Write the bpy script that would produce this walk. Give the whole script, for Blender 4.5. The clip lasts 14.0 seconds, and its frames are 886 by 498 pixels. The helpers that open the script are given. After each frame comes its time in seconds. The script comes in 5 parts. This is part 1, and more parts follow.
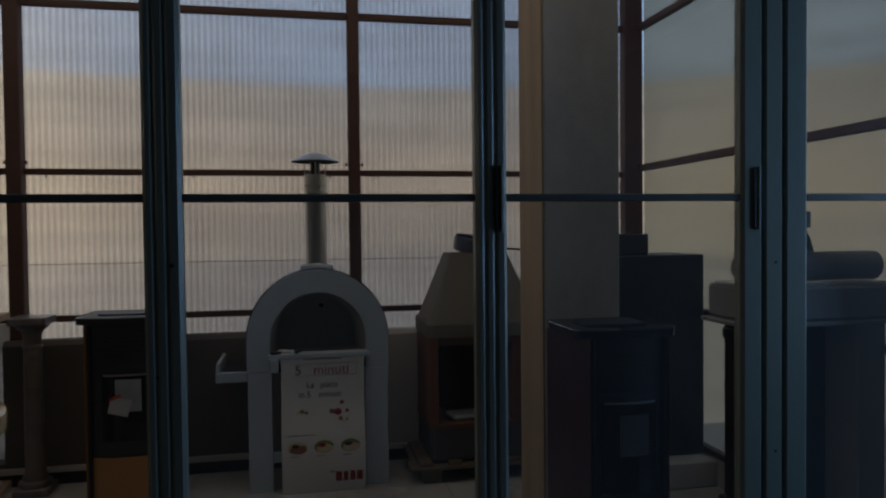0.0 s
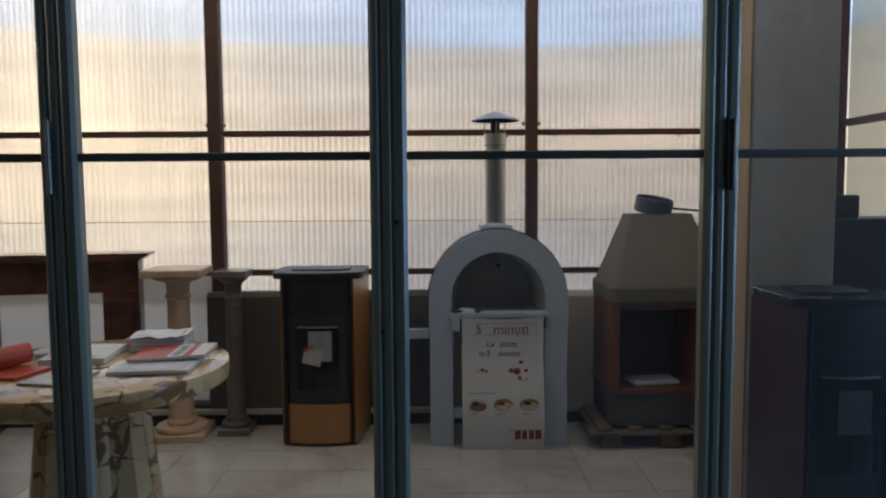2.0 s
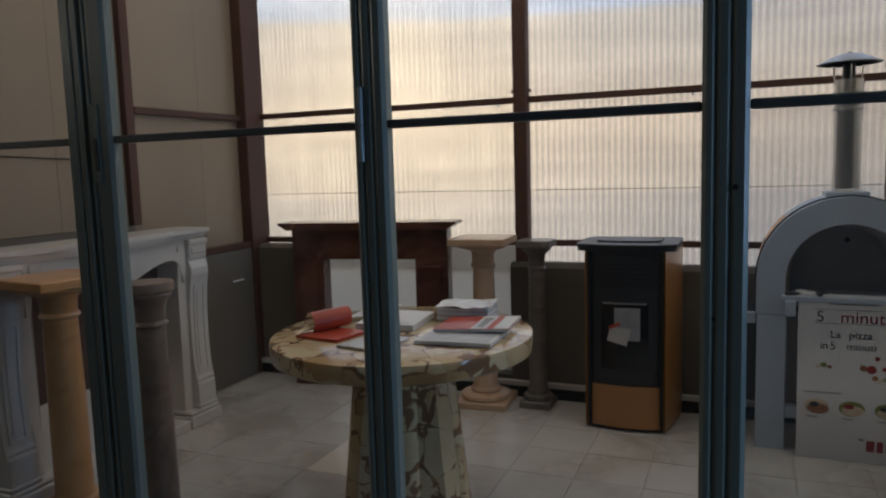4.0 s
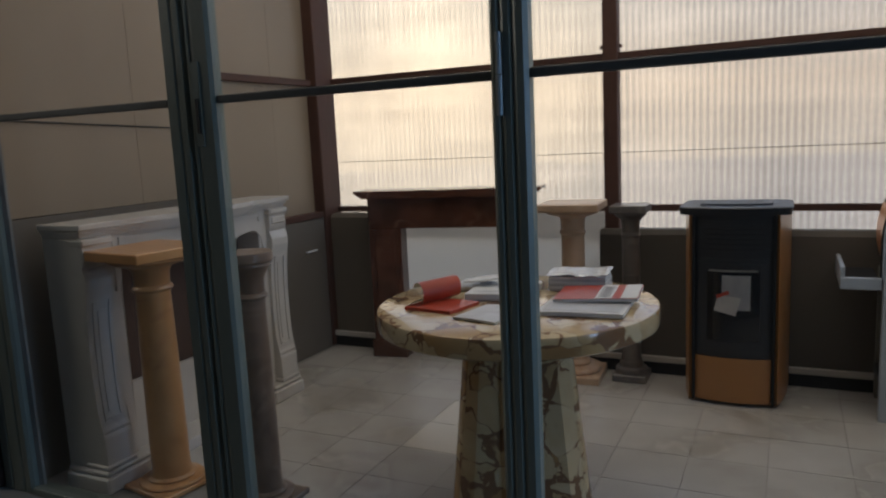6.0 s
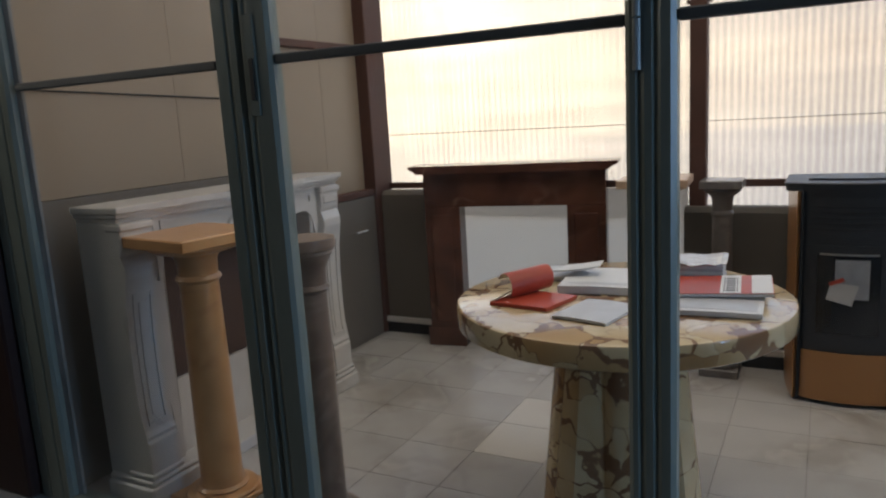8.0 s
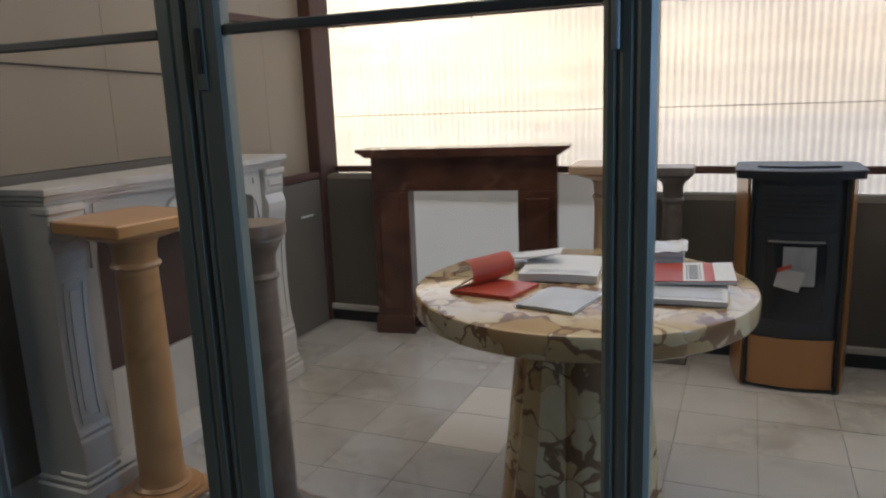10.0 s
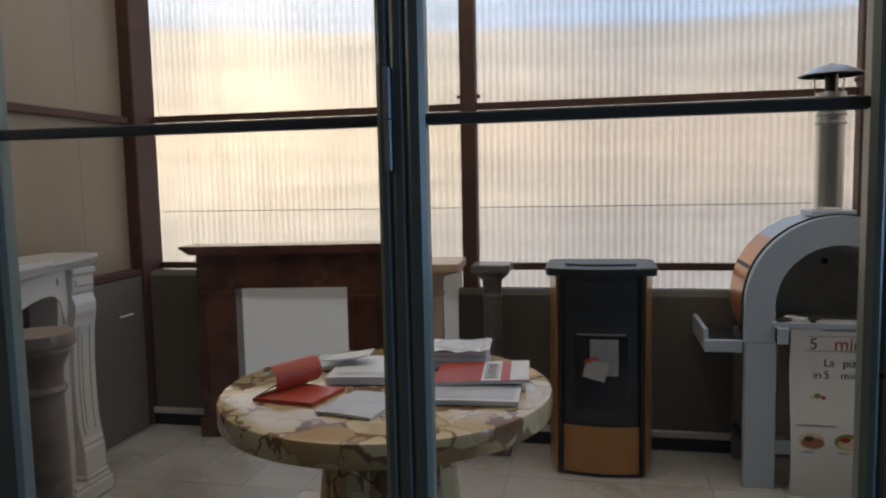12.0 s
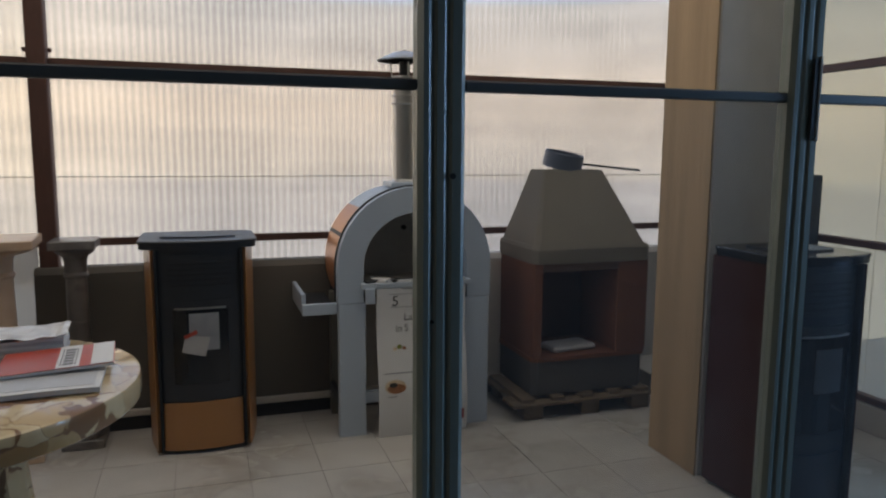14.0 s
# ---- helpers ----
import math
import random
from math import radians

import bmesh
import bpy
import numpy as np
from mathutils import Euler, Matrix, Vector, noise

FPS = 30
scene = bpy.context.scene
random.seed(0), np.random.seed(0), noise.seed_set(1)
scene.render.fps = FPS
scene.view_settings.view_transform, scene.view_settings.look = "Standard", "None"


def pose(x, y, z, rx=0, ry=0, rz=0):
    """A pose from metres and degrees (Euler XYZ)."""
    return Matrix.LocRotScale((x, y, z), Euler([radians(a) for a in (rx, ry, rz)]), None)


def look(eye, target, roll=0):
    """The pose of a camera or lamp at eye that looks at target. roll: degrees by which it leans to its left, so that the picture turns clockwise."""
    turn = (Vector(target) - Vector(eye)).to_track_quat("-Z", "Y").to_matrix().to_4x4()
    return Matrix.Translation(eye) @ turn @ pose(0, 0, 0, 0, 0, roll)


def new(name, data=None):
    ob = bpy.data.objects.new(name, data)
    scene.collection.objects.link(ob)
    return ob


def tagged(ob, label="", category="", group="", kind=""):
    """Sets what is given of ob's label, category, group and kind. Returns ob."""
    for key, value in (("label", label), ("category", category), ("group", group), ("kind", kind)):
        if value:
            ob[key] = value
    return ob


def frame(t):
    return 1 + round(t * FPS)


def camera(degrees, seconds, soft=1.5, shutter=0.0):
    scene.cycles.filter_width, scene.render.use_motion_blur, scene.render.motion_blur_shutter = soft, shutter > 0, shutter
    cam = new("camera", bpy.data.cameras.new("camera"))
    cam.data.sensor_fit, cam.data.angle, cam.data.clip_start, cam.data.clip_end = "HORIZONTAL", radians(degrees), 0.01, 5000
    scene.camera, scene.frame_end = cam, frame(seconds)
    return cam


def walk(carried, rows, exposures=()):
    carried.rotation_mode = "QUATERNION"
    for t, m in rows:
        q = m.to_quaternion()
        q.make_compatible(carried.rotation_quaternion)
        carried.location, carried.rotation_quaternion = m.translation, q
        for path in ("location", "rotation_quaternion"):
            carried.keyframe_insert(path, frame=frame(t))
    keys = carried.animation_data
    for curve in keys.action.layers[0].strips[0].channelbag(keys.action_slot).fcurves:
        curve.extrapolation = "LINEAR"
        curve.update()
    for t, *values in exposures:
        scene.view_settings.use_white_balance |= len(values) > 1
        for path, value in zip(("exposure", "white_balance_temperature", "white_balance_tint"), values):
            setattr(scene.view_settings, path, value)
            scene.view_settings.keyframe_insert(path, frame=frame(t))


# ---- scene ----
cam = camera(62.6, 14.0, soft=2.2)
PATH = [
    (0, (-1.836, 3.381, 1.55), (-1.445, 5.342, 1.498), -0.6),
    (0.5, (-1.852, 3.388, 1.549), (-1.536, 5.359, 1.418), -0.2),
    (1, (-1.898, 3.409, 1.551), (-1.647, 5.389, 1.432), -0.3),
    (1.5, (-1.992, 3.43, 1.55), (-1.823, 5.42, 1.429), -0.2),
    (2, (-2.1, 3.46, 1.538), (-2.079, 5.454, 1.386), -0.4),
    (2.5, (-2.153, 3.489, 1.535), (-2.31, 5.474, 1.343), -0.9),
    (3, (-2.176, 3.59, 1.531), (-2.614, 5.533, 1.34), -1.4),
    (3.5, (-2.173, 3.699, 1.523), (-2.797, 5.587, 1.304), -1.2),
    (4, (-2.192, 3.738, 1.519), (-2.961, 5.571, 1.298), -1.7),
    (6.5, (-2.642, 3.839, 1.479), (-3.545, 5.599, 1.182), -3.1),
    (7, (-2.69, 3.951, 1.493), (-3.749, 5.628, 1.24), -2.8),
    (7.5, (-2.779, 4.018, 1.489), (-3.891, 5.652, 1.188), -3.3),
    (8, (-2.924, 4.07, 1.47), (-3.848, 5.807, 1.11), -3.3),
    (10.5, (-3.032, 4.13, 1.459), (-3.745, 5.954, 1.053), -2.6),
    (11, (-2.975, 4.128, 1.493), (-3.593, 6.01, 1.222), -2.6),
    (11.5, (-2.93, 4.133, 1.509), (-3.486, 6.04, 1.275), -2.5),
    (12, (-2.85, 4.15, 1.518), (-3.255, 6.1, 1.332), -1.2),
    (12.5, (-2.801, 4.175, 1.516), (-2.906, 6.163, 1.32), -0.4),
    (13, (-2.84, 4.185, 1.508), (-2.879, 6.172, 1.283), -2.8),
    (13.5, (-2.808, 4.176, 1.517), (-2.443, 6.133, 1.33), -0.3),
    (14, (-2.78, 4.134, 1.507), (-2.161, 6.017, 1.24), 0.4),
]
walk(cam, [(t, look(eye, target, roll)) for t, eye, target, roll in PATH],
     exposures=[(0.0, -1.4), (0.1, -0.95), (0.4, -0.1), (0.6, 0.08), (2.0, 0.0), (3.0, -0.04), (4.0, -0.16), (6.5, 0.07), (7.0, 0.13), (7.5, 0.28), (8.0, 0.53), (8.2, 0.57), (10.5, 0.66), (11.0, 0.38), (12.0, 0.12), (13.0, 0.12), (14.0, 0.22)])

# ---- light ----
world = bpy.data.worlds.new("sky_world")
world.use_nodes = True
scene.world = world
wn = world.node_tree.nodes
sky = wn.new("ShaderNodeTexSky")
sky.sky_type, sky.sun_disc = "NISHITA", False
sky.sun_elevation, sky.sun_rotation = radians(12), radians(-27)
wn["Background"].inputs["Strength"].default_value = 0.08
world.node_tree.links.new(sky.outputs[0], wn["Background"].inputs["Color"])

sun = new("sun", bpy.data.lights.new("sun", "SUN"))
sun.data.energy, sun.data.angle, sun.data.color = 0.9, radians(12), (1.0, 0.88, 0.7)
sun.matrix_world = look((-27, 60, 15), (-2, 7, 0.5))


def area_lamp(name, eye, target, sx, sy, watts, colour):
    ob = new(name, bpy.data.lights.new(name, "AREA"))
    ob.data.shape, ob.data.size, ob.data.size_y, ob.data.energy, ob.data.color = "RECTANGLE", sx, sy, watts, colour
    ob.matrix_world = look(eye, target)
    return ob


# blue light from the right, through an unseen window assumed in the hall
area_lamp("assumed_window_daylight", (1.83, 5.1, 1.8), (0.83, 5.1, 1.8), 1.0, 1.9, 62, (0.30, 0.57, 1.0))
# added fill lamp under the opaque ceiling, brightens floor, table and fronts
area_lamp("added_overhead_fill", (-2.5, 7.1, 3.44), (-2.5, 7.1, 0.0), 6.0, 2.3, 46, (1.0, 0.88, 0.77))
# sky through the high window of the hall
area_lamp("high_window_daylight", (-8.47, 4.18, 2.95), (-7.0, 4.18, 2.9), 0.9, 0.6, 24, (1.0, 0.93, 0.82))


# ---- materials ----
def mat(name, colour, rough=0.6, metal=0.0, grain=0.0, scale=30.0, stain=0.0, stain_scale=2.5, bump=0.0, stretch=(1, 1, 1), spec=0.5, coat=0.0):
    """A surface with a fine grain and larger stains, in metres."""
    m = bpy.data.materials.new(name)
    m.use_nodes = True
    n, l = m.node_tree.nodes, m.node_tree.links
    b = n["Principled BSDF"]
    b.inputs["Roughness"].default_value, b.inputs["Metallic"].default_value = rough, metal
    b.inputs["Specular IOR Level"].default_value, b.inputs["Coat Weight"].default_value = spec, coat
    tc, mp = n.new("ShaderNodeTexCoord"), n.new("ShaderNodeMapping")
    mp.inputs["Scale"].default_value = stretch
    l.new(tc.outputs["Object"], mp.inputs["Vector"])
    n1, n2 = n.new("ShaderNodeTexNoise"), n.new("ShaderNodeTexNoise")
    n1.inputs["Scale"].default_value, n1.inputs["Detail"].default_value = scale, 5
    n2.inputs["Scale"].default_value, n2.inputs["Detail"].default_value = stain_scale, 4
    l.new(mp.outputs[0], n1.inputs["Vector"])
    l.new(mp.outputs[0], n2.inputs["Vector"])
    fac = n.new("ShaderNodeMath")
    fac.operation = "MULTIPLY_ADD"
    fac.inputs[1].default_value, fac.inputs[2].default_value = 2 * grain, 1 - grain
    l.new(n1.outputs["Fac"], fac.inputs[0])
    f2 = n.new("ShaderNodeMath")
    f2.operation = "MULTIPLY_ADD"
    f2.inputs[1].default_value, f2.inputs[2].default_value = 2 * stain, 1 - stain
    l.new(n2.outputs["Fac"], f2.inputs[0])
    f3 = n.new("ShaderNodeMath")
    f3.operation = "MULTIPLY"
    l.new(fac.outputs[0], f3.inputs[0])
    l.new(f2.outputs[0], f3.inputs[1])
    mul = n.new("ShaderNodeVectorMath")
    mul.operation = "SCALE"
    mul.inputs[0].default_value = colour
    l.new(f3.outputs[0], mul.inputs["Scale"])
    l.new(mul.outputs[0], b.inputs["Base Color"])
    rr = n.new("ShaderNodeMath")
    rr.operation, rr.use_clamp = "MULTIPLY_ADD", True
    rr.inputs[1].default_value, rr.inputs[2].default_value = 0.25 * rough, rough * 0.87
    l.new(n2.outputs["Fac"], rr.inputs[0])
    l.new(rr.outputs[0], b.inputs["Roughness"])
    if bump:
        bp = n.new("ShaderNodeBump")
        bp.inputs["Strength"].default_value, bp.inputs["Distance"].default_value = bump, 0.01
        l.new(n1.outputs["Fac"], bp.inputs["Height"])
        l.new(bp.outputs[0], b.inputs["Normal"])
    return m


def ramp(n, stops):
    r = n.new("ShaderNodeValToRGB")
    e = r.color_ramp.elements
    while len(e) < len(stops):
        e.new(0.5)
    for el, (p, c) in zip(e, stops):
        el.position, el.color = p, (*c, 1)
    return r


def marble(name, base, dark, vein, scale=3.0, rough=0.2, breccia=False, width=0.06, twist=0.35, coat=0.2):
    """Polished stone: clouded ground with veins; breccia: angular fragments in a darker cement."""
    m = bpy.data.materials.new(name)
    m.use_nodes = True
    n, l = m.node_tree.nodes, m.node_tree.links
    b = n["Principled BSDF"]
    b.inputs["Roughness"].default_value, b.inputs["Coat Weight"].default_value = rough, coat
    tc = n.new("ShaderNodeTexCoord")
    nz = n.new("ShaderNodeTexNoise")
    nz.inputs["Scale"].default_value, nz.inputs["Detail"].default_value = scale * 0.8, 6
    l.new(tc.outputs["Object"], nz.inputs["Vector"])
    warp = n.new("ShaderNodeVectorMath")
    warp.operation = "MULTIPLY_ADD"
    warp.inputs[1].default_value = (twist / scale * 2,) * 3
    l.new(nz.outputs["Color"], warp.inputs[0])
    l.new(tc.outputs["Object"], warp.inputs[2])
    cloud = ramp(n, [(0.3, dark), (0.62, base)])
    n2 = n.new("ShaderNodeTexNoise")
    n2.inputs["Scale"].default_value, n2.inputs["Detail"].default_value = scale * 2.2, 8
    l.new(warp.outputs[0], n2.inputs["Vector"])
    l.new(n2.outputs["Fac"], cloud.inputs[0])
    vo = n.new("ShaderNodeTexVoronoi")
    vo.feature = "DISTANCE_TO_EDGE"
    vo.inputs["Scale"].default_value = scale * 2
    l.new(warp.outputs[0], vo.inputs["Vector"])
    # veins swell and thin out along their length
    wid = n.new("ShaderNodeMath")
    wid.operation = "MULTIPLY"
    n3 = n.new("ShaderNodeTexNoise")
    n3.inputs["Scale"].default_value = scale * 1.4
    l.new(tc.outputs["Object"], n3.inputs["Vector"])
    pw = ramp(n, [(0.44, (0.06, 0.06, 0.06)), (0.54, (0.35, 0.35, 0.35)), (0.66, (1, 1, 1))])
    l.new(n3.outputs["Fac"], pw.inputs[0])
    wid.inputs[1].default_value = width * (2.2 if breccia else 1.0)
    l.new(pw.outputs[0], wid.inputs[0])
    less = n.new("ShaderNodeMapRange")
    less.inputs["From Min"].default_value = 0.0
    l.new(vo.outputs["Distance"], less.inputs["Value"])
    l.new(wid.outputs[0], less.inputs["From Max"])
    less.inputs["To Min"].default_value, less.inputs["To Max"].default_value = 1.0, 0.0
    sharp = n.new("ShaderNodeMath")
    sharp.operation, sharp.use_clamp = "MULTIPLY", True
    sharp.inputs[1].default_value = 3.0 if breccia else 1.0
    l.new(less.outputs[0], sharp.inputs[0])
    if not breccia:
        nv, ab, mv = n.new("ShaderNodeTexNoise"), n.new("ShaderNodeMath"), n.new("ShaderNodeMapRange")
        nv.inputs["Scale"].default_value, nv.inputs["Detail"].default_value, nv.inputs["Distortion"].default_value = scale * 0.9, 5, 1.1
        l.new(tc.outputs["Object"], nv.inputs["Vector"])
        ab.operation, ab.inputs[1].default_value = "SUBTRACT", 0.5
        l.new(nv.outputs["Fac"], ab.inputs[0])
        aa = n.new("ShaderNodeMath")
        aa.operation = "ABSOLUTE"
        l.new(ab.outputs[0], aa.inputs[0])
        l.new(aa.outputs[0], mv.inputs["Value"])
        mv.inputs["From Max"].default_value = width
        mv.inputs["To Min"].default_value, mv.inputs["To Max"].default_value = 0.7, 0.0
        vm = n.new("ShaderNodeMath")
        vm.operation = "MULTIPLY"
        l.new(mv.outputs[0], vm.inputs[0])
        l.new(pw.outputs[0], vm.inputs[1])
        sharp = vm
    if breccia:
        vc = n.new("ShaderNodeTexVoronoi")
        vc.inputs["Scale"].default_value = scale * 2
        l.new(warp.outputs[0], vc.inputs["Vector"])
        sp = n.new("ShaderNodeSeparateColor")
        l.new(vc.outputs["Color"], sp.inputs[0])
        tone = ramp(n, [(0.0, (1, 1, 1)), (0.86, (0.92, 0.86, 0.78)), (0.94, (0.80, 0.66, 0.50)), (1.0, (0.62, 0.45, 0.31))])
        l.new(sp.outputs[0], tone.inputs[0])
        tm = n.new("ShaderNodeMix")
        tm.data_type, tm.blend_type = "RGBA", "MULTIPLY"
        tm.inputs["Factor"].default_value = 1.0
        l.new(cloud.outputs[0], tm.inputs["A"])
        l.new(tone.outputs[0], tm.inputs["B"])
        cloud_out = tm.outputs["Result"]
    else:
        cloud_out = cloud.outputs[0]
    mix = n.new("ShaderNodeMix")
    mix.data_type = "RGBA"
    l.new(sharp.outputs[0], mix.inputs["Factor"])
    l.new(cloud_out, mix.inputs["A"])
    mix.inputs["B"].default_value = (*vein, 1)
    l.new(mix.outputs["Result"], b.inputs["Base Color"])
    return m


def polycarbonate(name, tint, clear, rib, streaking=0.03):
    """Twin-wall sheet: clear part, milky part, fine upright flutes."""
    m = bpy.data.materials.new(name)
    m.use_nodes = True
    n, l = m.node_tree.nodes, m.node_tree.links
    n.remove(n["Principled BSDF"])
    out = n["Material Output"]
    tr, tl, gl = n.new("ShaderNodeBsdfTransparent"), n.new("ShaderNodeBsdfTranslucent"), n.new("ShaderNodeBsdfGlossy")
    df = n.new("ShaderNodeBsdfDiffuse")
    tl.inputs["Color"].default_value = (0.86, 0.82, 0.74, 1)
    df.inputs["Color"].default_value = (0.6, 0.57, 0.5, 1)
    gl.inputs["Roughness"].default_value = 0.25
    tc = n.new("ShaderNodeTexCoord")
    wv = n.new("ShaderNodeTexWave")
    wv.bands_direction = "DIAGONAL"
    mp = n.new("ShaderNodeMapping")
    mp.inputs["Scale"].default_value = (1.0, 1.0, 0.0)
    wv.inputs["Scale"].default_value, wv.inputs["Distortion"].default_value = 16.0, 0.0
    l.new(tc.outputs["Object"], mp.inputs["Vector"])
    l.new(mp.outputs[0], wv.inputs["Vector"])
    # noise varies how strongly the flutes show
    nz = n.new("ShaderNodeTexNoise")
    nz.inputs["Scale"].default_value, nz.inputs["Detail"].default_value = 1.3, 3
    l.new(tc.outputs["Object"], nz.inputs["Vector"])
    rp = ramp(n, [(0.36, (0.4, 0.4, 0.4)), (0.6, (1, 1, 1))])
    l.new(nz.outputs["Fac"], rp.inputs[0])
    am = n.new("ShaderNodeMath")
    am.operation = "MULTIPLY"
    l.new(wv.outputs["Fac"], am.inputs[0])
    l.new(rp.outputs[0], am.inputs[1])
    # noise darkens the tint in upright streaks down the sheet
    st = n.new("ShaderNodeTexNoise")
    st.inputs["Scale"].default_value, st.inputs["Detail"].default_value = 9.0, 4
    ms = n.new("ShaderNodeMapping")
    ms.inputs["Scale"].default_value = (1, 1, 0.06)
    l.new(tc.outputs["Object"], ms.inputs["Vector"])
    l.new(ms.outputs[0], st.inputs["Vector"])
    k = n.new("ShaderNodeMath")
    k.operation = "MULTIPLY_ADD"
    k.inputs[1].default_value, k.inputs[2].default_value = -streaking, 1 + streaking / 2
    l.new(st.outputs["Fac"], k.inputs[0])
    k2 = n.new("ShaderNodeMath")
    k2.operation = "MULTIPLY_ADD"
    k2.inputs[1].default_value = -rib
    l.new(am.outputs[0], k2.inputs[0])
    l.new(k.outputs[0], k2.inputs[2])
    sc = n.new("ShaderNodeVectorMath")
    sc.operation = "SCALE"
    sc.inputs[0].default_value = tint
    l.new(k2.outputs[0], sc.inputs["Scale"])
    l.new(sc.outputs[0], tr.inputs["Color"])
    m1, m2, m3 = n.new("ShaderNodeMixShader"), n.new("ShaderNodeMixShader"), n.new("ShaderNodeMixShader")
    m1.inputs[0].default_value = 0.3
    l.new(tl.outputs[0], m1.inputs[1])
    l.new(df.outputs[0], m1.inputs[2])
    m2.inputs[0].default_value = clear
    l.new(m1.outputs[0], m2.inputs[1])
    l.new(tr.outputs[0], m2.inputs[2])
    m3.inputs[0].default_value = 0.04
    l.new(m2.outputs[0], m3.inputs[1])
    l.new(gl.outputs[0], m3.inputs[2])
    l.new(m3.outputs[0], out.inputs["Surface"])
    return m


def pane_glass(name, gain, tint, glare):
    """A thin pane: clear, with a mirror image that grows towards grazing."""
    m = bpy.data.materials.new(name)
    m.use_nodes = True
    n, l = m.node_tree.nodes, m.node_tree.links
    n.remove(n["Principled BSDF"])
    tr, gl, mx = n.new("ShaderNodeBsdfTransparent"), n.new("ShaderNodeBsdfGlossy"), n.new("ShaderNodeMixShader")
    tr.inputs["Color"].default_value = (*tint, 1)
    gl.inputs["Roughness"].default_value = 0.02
    fr, p5 = n.new("ShaderNodeLayerWeight"), n.new("ShaderNodeMath")
    fr.inputs["Blend"].default_value = 0.5
    p5.operation, p5.inputs[1].default_value = "POWER", 5.0
    l.new(fr.outputs["Facing"], p5.inputs[0])
    k = n.new("ShaderNodeMath")
    k.operation, k.use_clamp = "MULTIPLY_ADD", True
    k.inputs[1].default_value, k.inputs[2].default_value = 0.9, gain
    l.new(p5.outputs[0], k.inputs[0])
    l.new(k.outputs[0], mx.inputs[0])
    # uneven diffuse film that puts reflected haze into the pane itself
    du, md, nz = n.new("ShaderNodeBsdfDiffuse"), n.new("ShaderNodeMixShader"), n.new("ShaderNodeTexNoise")
    du.inputs["Color"].default_value = (0.7, 0.7, 0.7, 1)
    nz.inputs["Scale"].default_value, nz.inputs["Detail"].default_value = 3.0, 5
    dm = n.new("ShaderNodeMath")
    dm.operation, dm.inputs[1].default_value = "MULTIPLY", glare
    l.new(nz.outputs["Fac"], dm.inputs[0])
    l.new(dm.outputs[0], md.inputs[0])
    l.new(tr.outputs[0], md.inputs[1])
    l.new(du.outputs[0], md.inputs[2])
    l.new(md.outputs[0], mx.inputs[1])
    l.new(gl.outputs[0], mx.inputs[2])
    l.new(mx.outputs[0], n["Material Output"].inputs["Surface"])
    return m


